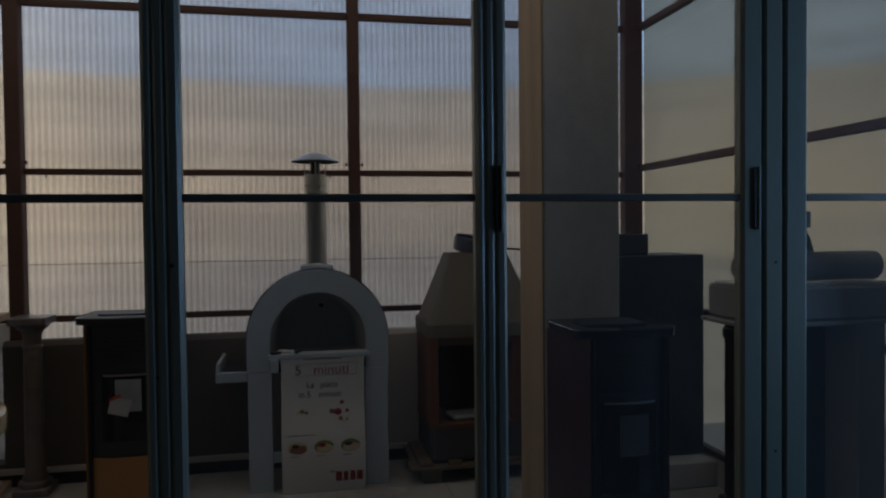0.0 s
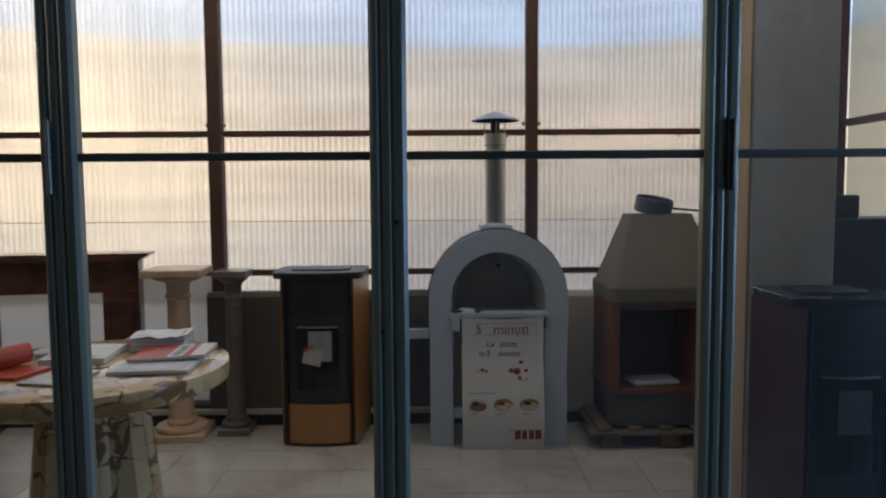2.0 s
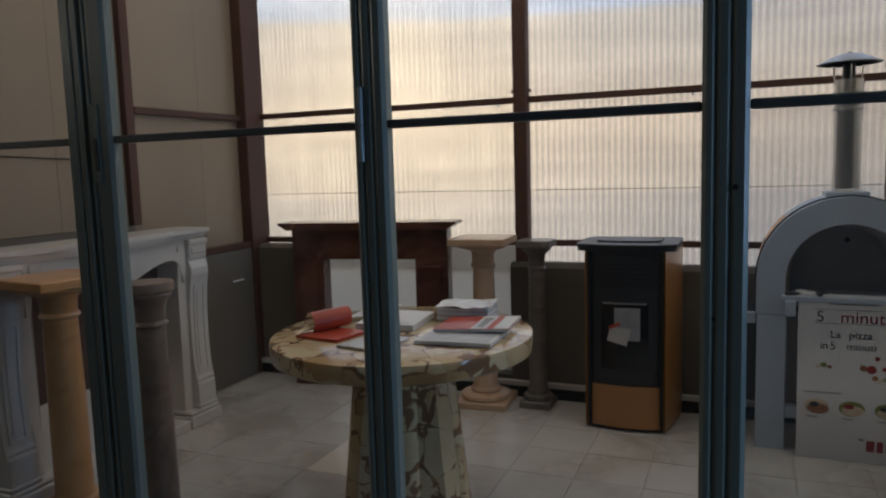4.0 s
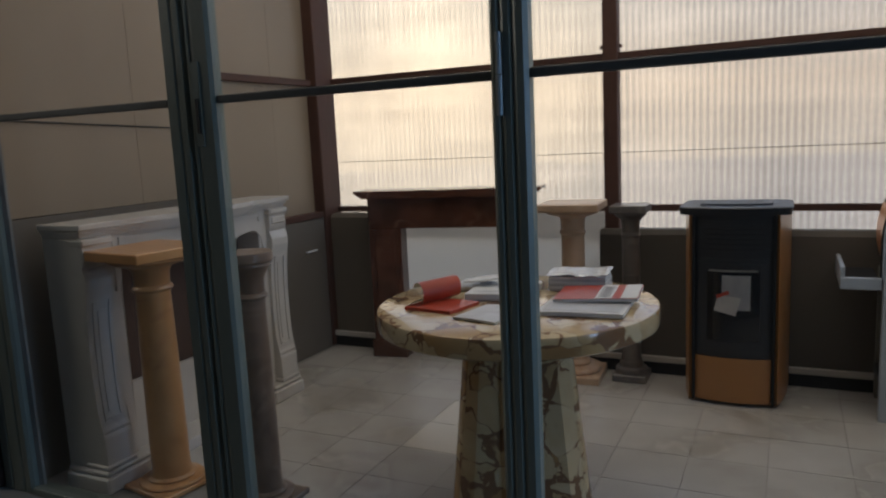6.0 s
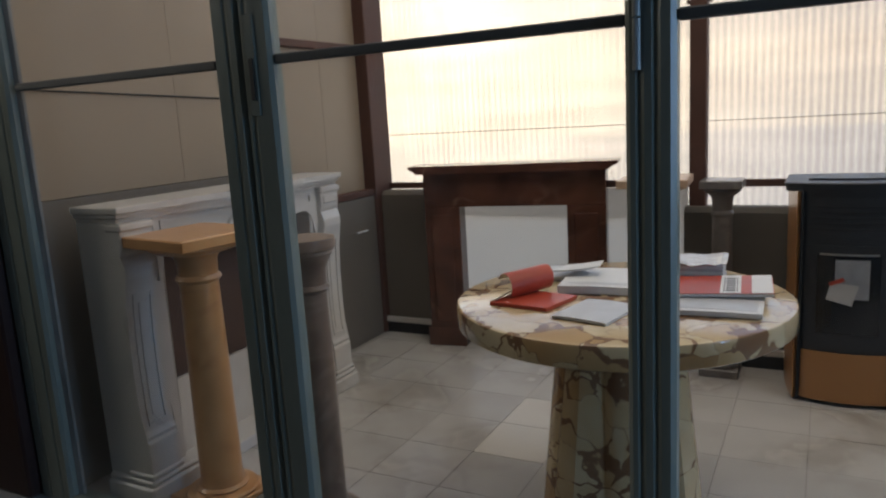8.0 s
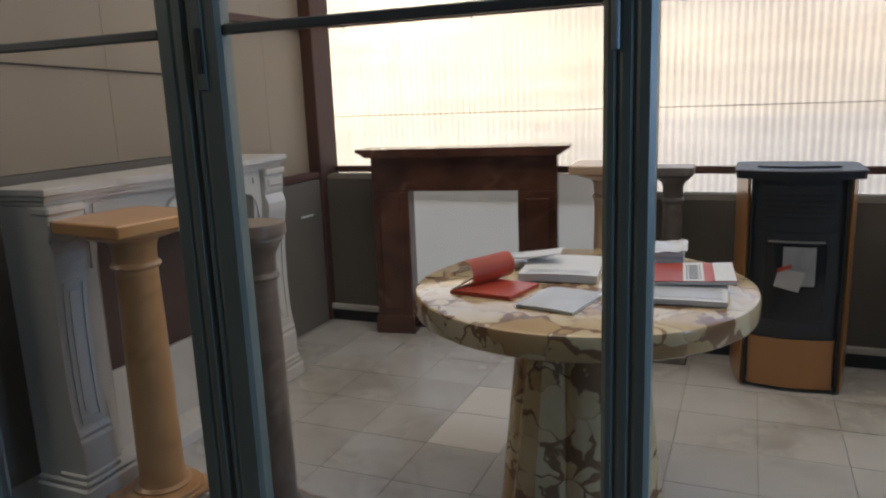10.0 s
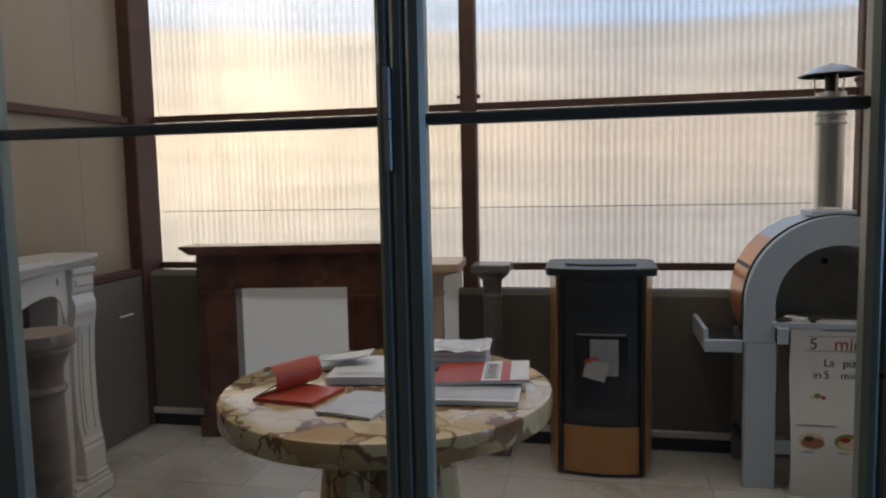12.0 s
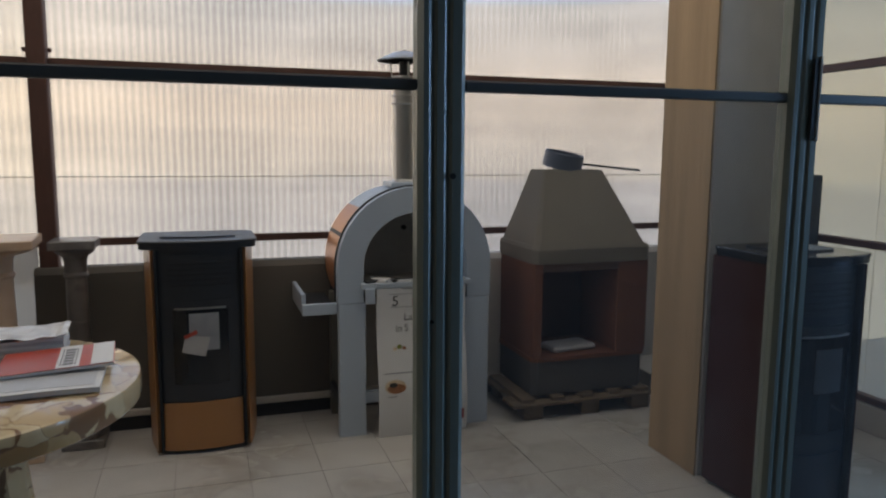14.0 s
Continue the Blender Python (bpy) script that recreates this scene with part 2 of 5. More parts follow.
def sky_backdrop(name):
    """Evening sky beyond the sheets: warm haze low down, blue above, a bright veil round the sun."""
    m = bpy.data.materials.new(name)
    m.use_nodes = True
    n, l = m.node_tree.nodes, m.node_tree.links
    n.remove(n["Principled BSDF"])
    em = n.new("ShaderNodeEmission")
    geo = n.new("ShaderNodeNewGeometry")
    sub = n.new("ShaderNodeVectorMath")
    sub.operation = "SUBTRACT"
    sub.inputs[1].default_value = (-2.4, 4.0, 1.5)
    l.new(geo.outputs["Position"], sub.inputs[0])
    nm = n.new("ShaderNodeVectorMath")
    nm.operation = "NORMALIZE"
    l.new(sub.outputs[0], nm.inputs[0])
    sep = n.new("ShaderNodeSeparateXYZ")
    l.new(nm.outputs[0], sep.inputs[0])
    # wavy layers of haze
    mp = n.new("ShaderNodeMapping")
    mp.inputs["Scale"].default_value = (1.2, 1.2, 9.0)
    l.new(nm.outputs[0], mp.inputs["Vector"])
    nz = n.new("ShaderNodeTexNoise")
    nz.inputs["Scale"].default_value, nz.inputs["Detail"].default_value = 2.6, 4
    l.new(mp.outputs[0], nz.inputs["Vector"])
    add = n.new("ShaderNodeMath")
    add.operation = "MULTIPLY_ADD"
    add.inputs[1].default_value = 0.022
    l.new(nz.outputs["Fac"], add.inputs[0])
    l.new(sep.outputs["Z"], add.inputs[2])
    mr = n.new("ShaderNodeMapRange")
    mr.inputs["From Min"].default_value, mr.inputs["From Max"].default_value = -0.2, 0.6
    l.new(add.outputs[0], mr.inputs["Value"])

    def at(z):
        return (z + 0.011 + 0.2) / 0.8
    cols = ramp(n, [(at(-0.19), (0.44, 0.42, 0.41)), (at(-0.10), (0.47, 0.43, 0.40)), (at(-0.039), (0.53, 0.47, 0.42)), (at(-0.034), (0.63, 0.54, 0.44)),
                    (at(0.06), (0.72, 0.58, 0.44)), (at(0.12), (0.62, 0.54, 0.46)), (at(0.187), (0.55, 0.52, 0.49)),
                    (at(0.199), (0.49, 0.66, 0.94)), (at(0.27), (0.54, 0.74, 1.08)), (at(0.45), (0.44, 0.64, 1.05))])
    l.new(mr.outputs[0], cols.inputs[0])
    # veil round the sun: tall and soft
    dv = n.new("ShaderNodeVectorMath")
    dv.operation = "SUBTRACT"
    dv.inputs[1].default_value = (-0.43, 0.88, 0.13)
    l.new(nm.outputs[0], dv.inputs[0])
    sq = n.new("ShaderNodeVectorMath")
    sq.operation = "MULTIPLY"
    sq.inputs[1].default_value = (1.0, 1.0, 0.75)
    l.new(dv.outputs[0], sq.inputs[0])
    ln = n.new("ShaderNodeVectorMath")
    ln.operation = "LENGTH"
    l.new(sq.outputs[0], ln.inputs[0])
    gr = ramp(n, [(0.0, (1.0, 1.0, 1.0)), (0.12, (0.55, 0.55, 0.55)), (0.28, (0.2, 0.2, 0.2)), (0.5, (0.0, 0.0, 0.0))])
    gr.color_ramp.interpolation = "EASE"
    l.new(ln.outputs["Value"], gr.inputs[0])
    glow = n.new("ShaderNodeVectorMath")
    glow.operation = "MULTIPLY"
    glow.inputs[1].default_value = (1.0, 0.80, 0.53)
    l.new(gr.outputs[0], glow.inputs[0])
    tot = n.new("ShaderNodeVectorMath")
    tot.operation = "ADD"
    l.new(cols.outputs[0], tot.inputs[0])
    l.new(glow.outputs[0], tot.inputs[1])
    band = n.new("ShaderNodeMapRange")
    band.inputs["From Min"].default_value, band.inputs["From Max"].default_value = 0.3, 0.7
    band.inputs["To Min"].default_value, band.inputs["To Max"].default_value = 0.84, 1.14
    n4, mp4 = n.new("ShaderNodeTexNoise"), n.new("ShaderNodeMapping")
    mp4.inputs["Scale"].default_value = (1.0, 1.0, 14.0)
    n4.inputs["Scale"].default_value, n4.inputs["Detail"].default_value = 3.2, 6
    l.new(nm.outputs[0], mp4.inputs["Vector"])
    l.new(mp4.outputs[0], n4.inputs["Vector"])
    l.new(n4.outputs["Fac"], band.inputs["Value"])
    bnd = n.new("ShaderNodeVectorMath")
    bnd.operation = "SCALE"
    l.new(tot.outputs[0], bnd.inputs[0])
    l.new(band.outputs[0], bnd.inputs["Scale"])
    tot = bnd
    # greyer away from the sun, round to the east
    east = n.new("ShaderNodeMapRange")
    east.inputs["From Min"].default_value, east.inputs["From Max"].default_value = 0.2, 0.6
    east.inputs["To Min"].default_value, east.inputs["To Max"].default_value = 1.0, 1.06
    l.new(sep.outputs["X"], east.inputs["Value"])
    sc = n.new("ShaderNodeVectorMath")
    sc.operation = "SCALE"
    l.new(tot.outputs[0], sc.inputs[0])
    l.new(east.outputs[0], sc.inputs["Scale"])
    l.new(sc.outputs[0], em.inputs["Color"])
    em.inputs["Strength"].default_value = 1.85
    l.new(em.outputs[0], n["Material Output"].inputs["Surface"])
    return m


M_RUST = mat("rust_red_steel", (0.085, 0.035, 0.022), 0.6, 0.0, 0.3, 60, 0.35, 4, 0.15)
M_ALU = mat("grey_green_aluminium", (0.19, 0.215, 0.185), 0.36, 0.0, 0.1, 80, 0.3, 3, 0.03, (1, 1, 0.2))
M_ALUDK = mat("dark_aluminium_bar", (0.10, 0.105, 0.10), 0.4, 0, 0.1, 60, 0.2, 3)
M_BLACK = mat("black_hole", (0.01, 0.01, 0.01), 0.6, 0, 0.1, 50)
M_PC = polycarbonate("twin_wall_sheet", (0.98, 0.95, 0.945), 0.74, 0.23)
# west bay copy: weaker flutes, its soft light gradient streaked into the tint
M_PCW = polycarbonate("twin_wall_sheet_streaked", (0.95, 0.92, 0.90), 0.72, 0.10, 0.12)
# darker sheet copy; the dim light at the low panel is in its tint
M_PCL = polycarbonate("twin_wall_sheet_dimmed", (0.47, 0.47, 0.49), 0.5, 0.03)
M_PCR = polycarbonate("twin_wall_sheet_aged", (0.90, 0.88, 0.78), 0.6, 0.08)
M_GLASS = pane_glass("pane_glass", 0.03, (0.95, 0.97, 0.97), 0.02)
# stronger film: imitates the bluish reflection over the right-hand bays
M_GLARE = pane_glass("glare_pane_glass", 0.045, (0.88, 0.91, 0.93), 0.08)
M_PARAPET = mat("rendered_parapet", (0.125, 0.112, 0.095), 0.85, 0, 0.12, 40, 0.25, 2.0, 0.2)
M_WHITEWALL = mat("white_painted_wall", (0.58, 0.55, 0.51), 0.8, 0, 0.06, 40, 0.12, 2.0, 0.1)
M_PANEL = mat("beige_wall_panel", (0.30, 0.232, 0.165), 0.34, 0, 0.08, 25, 0.3, 1.6, 0.03, (1, 1, 0.3))
M_DARKPANEL = mat("grey_lower_panel", (0.155, 0.135, 0.112), 0.7, 0, 0.1, 25, 0.2, 1.5, 0.05)
# pillar's west face: warm light from the sheets put into its colour
M_LITFACE = mat("warm_lit_pillar_face", (0.44, 0.31, 0.185), 0.85, 0, 0.16, 16, 0.45, 2.6, 0.3, (1, 3, 0.12))
M_CONCRETE = mat("mottled_grey_concrete", (0.56, 0.54, 0.51), 0.85, 0, 0.15, 22, 0.4, 2.2, 0.25, (1, 1, 0.5))
M_CEIL = mat("ceiling_board", (0.45, 0.42, 0.38), 0.9, 0, 0.08, 20, 0.15, 1.5)
M_HALL = mat("dark_hall_plaster", (0.09, 0.083, 0.075), 0.9, 0, 0.1, 20, 0.2, 1.5, 0.1)
M_GROUT = mat("tile_grout", (0.30, 0.285, 0.265), 0.9, 0, 0.15, 60)
M_TILE = None
M_WHITEM = marble("white_carrara_marble", (0.66, 0.63, 0.585), (0.58, 0.555, 0.52), (0.44, 0.42, 0.40), 2.0, 0.35, width=0.015)
M_ROSSO = marble("red_brown_marble", (0.13, 0.05, 0.03), (0.06, 0.023, 0.015), (0.24, 0.13, 0.08), 2.2, 0.22, width=0.02)
M_BRECCIA = marble("cream_breccia_marble", (0.74, 0.60, 0.38), (0.62, 0.46, 0.26), (0.25, 0.135, 0.07), 4.2, 0.13, True, 0.095, 1.0, 0.3)
M_YELLOW = marble("honey_yellow_marble", (0.66, 0.37, 0.165), (0.56, 0.29, 0.115), (0.38, 0.17, 0.07), 3.0, 0.3, width=0.03)
M_GREYM = marble("grey_brown_marble", (0.25, 0.185, 0.145), (0.15, 0.11, 0.085), (0.36, 0.30, 0.25), 4.0, 0.3, width=0.03)
M_PINK = marble("rose_beige_marble", (0.60, 0.42, 0.28), (0.5, 0.33, 0.21), (0.42, 0.22, 0.13), 4.0, 0.35, width=0.03)
M_CHAR = mat("charcoal_enamel", (0.022, 0.024, 0.028), 0.42, 0, 0.15, 90, 0.2, 4)
M_DKGLASS = mat("dark_stove_glass", (0.012, 0.013, 0.015), 0.08, 0, 0, 20)
M_TAN = mat("caramel_ceramic", (0.37, 0.165, 0.048), 0.35, 0, 0.06, 30, 0.12, 3, coat=0.3)
M_PEARL = mat("pearl_grey_enamel", (0.47, 0.54, 0.63), 0.4, 0, 0.04, 40, 0.08, 3)
M_COPPER = mat("copper_orange_enamel", (0.52, 0.19, 0.06), 0.3, 0.3, 0.05, 40, 0.15, 3)
M_STEEL = mat("brushed_stainless_steel", (0.6, 0.59, 0.57), 0.3, 0.92, 0.08, 60, 0.1, 4, 0.0, (1, 1, 0.1))
M_FIREBRICK = mat("firebrick", (0.44, 0.42, 0.40), 0.9, 0, 0.2, 30, 0.3, 5, 0.2)
M_TERRA = mat("terracotta_brick", (0.16, 0.062, 0.032), 0.85, 0, 0.2, 40, 0.3, 4, 0.3)
# darker brown than the terracotta, for the insides of the fireplaces
M_DARKBRICK = mat("dark_firebox_brick", (0.095, 0.058, 0.045), 0.9, 0, 0.2, 40, 0.3, 4, 0.3)
M_HOOD = mat("refractory_concrete", (0.175, 0.155, 0.125), 0.9, 0, 0.12, 50, 0.2, 3, 0.3)
M_BASE = mat("dark_cement", (0.075, 0.073, 0.072), 0.85, 0, 0.15, 50, 0.2, 3, 0.3)
M_PALLET = mat("weathered_pallet_wood", (0.15, 0.11, 0.07), 0.8, 0, 0.3, 40, 0.2, 3, 0.3, (0.15, 1, 1))
M_PAPER = mat("white_paper", (0.74, 0.74, 0.74), 0.6, 0, 0.05, 30, 0.06, 6)
M_GREYP = mat("printed_grey_paper", (0.50, 0.51, 0.53), 0.4, 0, 0.3, 25, 0.2, 8)
M_LEAFLET = mat("dim_grey_leaflet", (0.30, 0.30, 0.31), 0.4, 0, 0.3, 25, 0.25, 8)
M_NOTE = mat("creased_note", (0.46, 0.43, 0.40), 0.6, 0, 0.1, 30, 0.2, 14, 0.3)
M_GREYC = marble("cool_grey_marble", (0.16, 0.14, 0.125), (0.10, 0.088, 0.08), (0.25, 0.22, 0.20), 4.0, 0.35, width=0.03)
M_RED = mat("red_printed_paper", (0.44, 0.055, 0.024), 0.42, 0, 0.12, 20, 0.3, 9)
M_CREAMLEAF = mat("cream_paper", (0.66, 0.58, 0.42), 0.5, 0, 0.05, 30, 0.06, 6)
M_INK = mat("black_ink", (0.03, 0.03, 0.035), 0.5)
M_GREYINK = mat("grey_ink", (0.25, 0.27, 0.3), 0.5)
M_DKRED = mat("dark_red_ink", (0.30, 0.02, 0.02), 0.5)
M_YEL = mat("yellow_sticker", (0.6, 0.5, 0.03), 0.5, 0, 0.05)
M_BROWNP = mat("brown_food_print", (0.30, 0.13, 0.06), 0.5, 0, 0.5, 60, 0.4, 20)
M_CREAMP = mat("cream_food_print", (0.66, 0.52, 0.36), 0.5, 0, 0.4, 60, 0.3, 20)
M_GREENP = mat("green_food_print", (0.22, 0.25, 0.05), 0.5, 0, 0.4, 60)
M_BURG = mat("burgundy_steel_side", (0.038, 0.009, 0.011), 0.45, 0, 0.1, 60, 0.15, 3)
M_NAVY = mat("blue_black_steel", (0.012, 0.017, 0.026), 0.4, 0, 0.1, 60, 0.15, 3)
M_NAVYTOP = mat("glossy_blue_black_top", (0.02, 0.026, 0.036), 0.16, 0, 0.1, 60, 0.15, 3)
M_STONE = mat("pale_grey_sandstone", (0.27, 0.26, 0.25), 0.85, 0, 0.15, 60, 0.15, 4, 0.3)
M_HINGE = mat("worn_bare_metal", (0.27, 0.29, 0.285), 0.5, 0.2, 0.1, 60)
M_CABINET = mat("grey_sheet_steel", (0.20, 0.195, 0.17), 0.5, 0, 0.08, 40, 0.2, 3)
M_SKY = sky_backdrop("evening_sky")
M_GROUND = mat("outdoor_earth", (0.18, 0.16, 0.13), 0.95, 0, 0.3, 4, 0.3, 0.3)


def tile_material():
    m = mat("pale_glazed_tile", (0.57, 0.55, 0.525), 0.16, 0, 0.06, 14, 0.16, 3.0, 0.0)
    n, l = m.node_tree.nodes, m.node_tree.links
    oi = n.new("ShaderNodeObjectInfo")
    b = n["Principled BSDF"]
    src = b.inputs["Base Color"].links[0].from_socket
    k = n.new("ShaderNodeMath")
    k.operation = "MULTIPLY_ADD"
    k.inputs[1].default_value, k.inputs[2].default_value = 0.12, 0.94
    l.new(oi.outputs["Random"], k.inputs[0])
    s = n.new("ShaderNodeVectorMath")
    s.operation = "SCALE"
    l.new(src, s.inputs[0])
    l.new(k.outputs[0], s.inputs["Scale"])
    # dirt trodden over the joints, in patches
    geo, nd = n.new("ShaderNodeNewGeometry"), n.new("ShaderNodeTexNoise")
    nd.inputs["Scale"].default_value, nd.inputs["Detail"].default_value, nd.inputs["Roughness"].default_value = 1.7, 7, 0.62
    l.new(geo.outputs["Position"], nd.inputs["Vector"])
    dr = ramp(n, [(0.33, (0.62, 0.58, 0.53)), (0.5, (0.95, 0.94, 0.92)), (0.7, (1, 1, 1))])
    l.new(nd.outputs["Fac"], dr.inputs[0])
    dm = n.new("ShaderNodeVectorMath")
    dm.operation = "MULTIPLY"
    l.new(s.outputs[0], dm.inputs[0])
    l.new(dr.outputs[0], dm.inputs[1])
    l.new(dm.outputs[0], b.inputs["Base Color"])
    rg = n.new("ShaderNodeMapRange")
    rg.inputs["From Min"].default_value, rg.inputs["From Max"].default_value = 0.3, 0.7
    rg.inputs["To Min"].default_value, rg.inputs["To Max"].default_value = 0.36, 0.12
    l.new(nd.outputs["Fac"], rg.inputs["Value"])
    l.new(rg.outputs[0], b.inputs["Roughness"])
    return m


M_TILE = tile_material()


# ---- mesh helpers ----
def link_mesh(name, bm, material, parent=None, label="", smooth=False):
    me = bpy.data.meshes.new(name)
    bmesh.ops.recalc_face_normals(bm, faces=bm.faces)
    if smooth:
        for f in bm.faces:
            f.smooth = True
        for e in bm.edges:
            if len(e.link_faces) == 2 and e.calc_face_angle() > 0.6:
                e.smooth = False
    bm.to_mesh(me)
    bm.free()
    me.materials.append(material)
    ob = new(name, me)
    if parent:
        ob.parent = parent
    if label:
        ob["label"] = label
    return ob


def part(name, bm, material, parent, label="", smooth=False):
    return link_mesh(name, bm, material, parent, label, smooth)


def box(x0, x1, y0, y1, z0, z1, bev=0.0, seg=1):
    bm = bmesh.new()
    bmesh.ops.create_cube(bm, size=1)
    for v in bm.verts:
        v.co = Vector((x0 + (v.co.x + 0.5) * (x1 - x0), y0 + (v.co.y + 0.5) * (y1 - y0), z0 + (v.co.z + 0.5) * (z1 - z0)))
    if bev:
        bmesh.ops.bevel(bm, geom=bm.edges[:], offset=bev, segments=seg, affect="EDGES", profile=0.6)
    return bm


def merge(*bms):
    out = bmesh.new()
    for b in bms:
        me = bpy.data.meshes.new("joined")
        b.to_mesh(me)
        b.free()
        out.from_mesh(me)
        bpy.data.meshes.remove(me)
    return out


def moved(bm, m):
    bm.transform(m)
    return bm


def prism(points, axis, a, b, bev=0.0):
    """An outline of 2D points pushed along an axis from a to b. axis x: points are (y, z); y: (x, z); z: (x, y)."""
    bm = bmesh.new()

    def at(p, h):
        return {"x": (h, p[0], p[1]), "y": (p[0], h, p[1]), "z": (p[0], p[1], h)}[axis]
    lo, hi = [bm.verts.new(at(p, a)) for p in points], [bm.verts.new(at(p, b)) for p in points]
    bm.faces.new(lo)
    bm.faces.new(hi)
    for i in range(len(points)):
        j = (i + 1) % len(points)
        bm.faces.new((lo[i], lo[j], hi[j], hi[i]))
    if bev:
        bmesh.ops.bevel(bm, geom=bm.edges[:], offset=bev, segments=1, affect="EDGES")
    return bm


def lathe(profile, seg=32, cx=0.0, cy=0.0):
    """A profile of (radius, z) turned round an upright axis."""
    bm = bmesh.new()
    rings = []
    for r, z in profile:
        rings.append([bm.verts.new((cx + r * math.cos(2 * math.pi * i / seg), cy + r * math.sin(2 * math.pi * i / seg), z)) for i in range(seg)])
    for a, b in zip(rings, rings[1:]):
        for i in range(seg):
            bm.faces.new((a[i], a[(i + 1) % seg], b[(i + 1) % seg], b[i]))
    bm.faces.new(rings[0])
    bm.faces.new(rings[-1])
    return bm


def loft(sections, close=True):
    """Outlines of the same count of points, joined one above the other."""
    bm = bmesh.new()
    rows = [[bm.verts.new(p) for p in s] for s in sections]
    k = len(rows[0])
    for a, b in zip(rows, rows[1:]):
        for i in range(k):
            bm.faces.new((a[i], a[(i + 1) % k], b[(i + 1) % k], b[i]))
    if close:
        bm.faces.new(rows[0])
        bm.faces.new(rows[-1])
    return bm


def rod(p, q, r, seg=10):
    p, q = Vector(p), Vector(q)
    bm = bmesh.new()
    bmesh.ops.create_cone(bm, cap_ends=True, segments=seg, radius1=r, radius2=r, depth=(q - p).length)
    return moved(bm, Matrix.Translation((p + q) / 2) @ (q - p).to_track_quat("Z", "Y").to_matrix().to_4x4())


def thing(name, at, label, category, group=""):
    ob = new(name)
    ob.matrix_world = at
    return tagged(ob, label, category, group)


def structure(name, bm, material, label, smooth=False):
    return tagged(link_mesh(name, bm, material, None, label, smooth), label, "", "", "structure")


def lettering(name, words, size, material, parent, m, depth=0.0006):
    """Words as a mesh, laid on their sheet."""
    cu = bpy.data.curves.new(name, "FONT")
    cu.body, cu.size, cu.extrude, cu.align_x = words, size, depth, "CENTER"
    tmp = new(name, cu)
    deps = bpy.context.evaluated_depsgraph_get()
    me = bpy.data.meshes.new_from_object(tmp.evaluated_get(deps))
    bpy.data.objects.remove(tmp)
    me.transform(m)
    me.materials.clear()
    me.materials.append(material)
    ob = new(name, me)
    ob.parent = parent
    return ob


# ---- setting ----
WY, GY, WX, EX, TOP = 8.434, 5.795, -5.70, 0.66, 3.5
floor = structure("floor", box(-8.5, 2.6, -1.0, 8.6, -0.12, -0.004), M_GROUT, "grey grout bed under the tiled floor")
structure("ground", box(-90, 90, 8.7, 120, -20.6, -20.3), M_GROUND, "bare earth far below outside the sheets")
# ceiling is out of view, added to keep the sky's light out
structure("ceiling", box(-8.5, 2.6, -1.0, 8.7, TOP, TOP + 0.1), M_CEIL, "unseen plain pale ceiling that closes off hall and showroom")


def backdrop():
    bm = bmesh.new()
    rows = []
    for i in range(49):
        a = radians(-75 + i * 4)
        rows.append([bm.verts.new((-2.4 + 70 * math.sin(a), 4 + 70 * math.cos(a), z)) for z in (-32, 10, 25, 50)])
    for a, b in zip(rows, rows[1:]):
        for j in range(3):
            bm.faces.new((a[j], b[j], b[j + 1], a[j + 1]))
    return structure("backdrop", bm, M_SKY, "hazy evening sky, warm low down and blue above", True)


backdrop()

# north wall: rust-red steel frame with twin-wall sheets over a low parapet
wall_north = tagged(new("wall_north"), "translucent ribbed sheets in a rust-red steel frame", "", "", "structure")
north_posts = [(-5.72, -5.615), (-3.605, -3.515), (-1.49, -1.41), (0.515, 0.655)]
for x0, x1 in north_posts:
    part("post", box(x0, x1, WY - (0.22 if x0 < -5 else 0.09), WY, 0.0, TOP, 0.006), M_RUST, wall_north, "rust-red steel post")
for (a0, a1), (b0, b1) in zip(north_posts, north_posts[1:]):
    for z0, z1, d in ((0.99, 1.03, 0.045), (1.925, 1.965, 0.045), (2.985, 3.03, 0.05)):
        part("rail", box(a1, b0, WY - d, WY - 0.002, z0, z1, 0.004), M_RUST, wall_north, "rust-red steel rail")
    for z0, z1 in ((0.80, 1.355), (1.357, TOP)):
        part("sheet", box(a0 + 0.05, b1 - 0.04, WY + 0.004, WY + 0.014, z0, z1), M_PCW if a0 < -5 else M_PC, wall_north, "translucent twin-wall sheet")
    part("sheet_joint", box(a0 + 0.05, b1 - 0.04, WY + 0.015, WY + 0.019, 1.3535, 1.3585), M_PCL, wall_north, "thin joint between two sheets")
for (a0, a1), (b0, b1) in zip(north_posts, north_posts[1:]):
    for u in (0.06, 0.5, 0.94):
        xb = a1 + u * (b0 - a1)
        part("rail_bolt", merge(rod((xb, WY - 0.022, 1.9248), (xb, WY - 0.022, 1.914), 0.006, 8), rod((xb, WY - 0.022, 1.914), (xb, WY - 0.022, 1.909), 0.010, 6)), M_HINGE, wall_north, "small zinc bolt")
for x0, x1 in north_posts[1:3]:
    for x in (x0 - 0.022, x1 + 0.006):
        part("clamp", box(x, x + 0.016, WY - 0.06, WY - 0.035, 1.99, 2.012, 0.003), M_RUST, wall_north, "small steel clamp")
structure("parapet_1", prism([(8.27, 0.0), (8.6, 0.0), (8.6, 0.80), (8.42, 0.885), (8.30, 0.89), (8.27, 0.86)], "x", -3.62, -2.05), M_PARAPET, "low rendered parapet, drab brown-grey")
structure("parapet_3", prism([(8.27, 0.0), (8.385, 0.0), (8.385, 0.986), (8.30, 0.986), (8.27, 0.96)], "x", -5.61, -5.08), M_DARKPANEL, "low grey parapet in the corner")
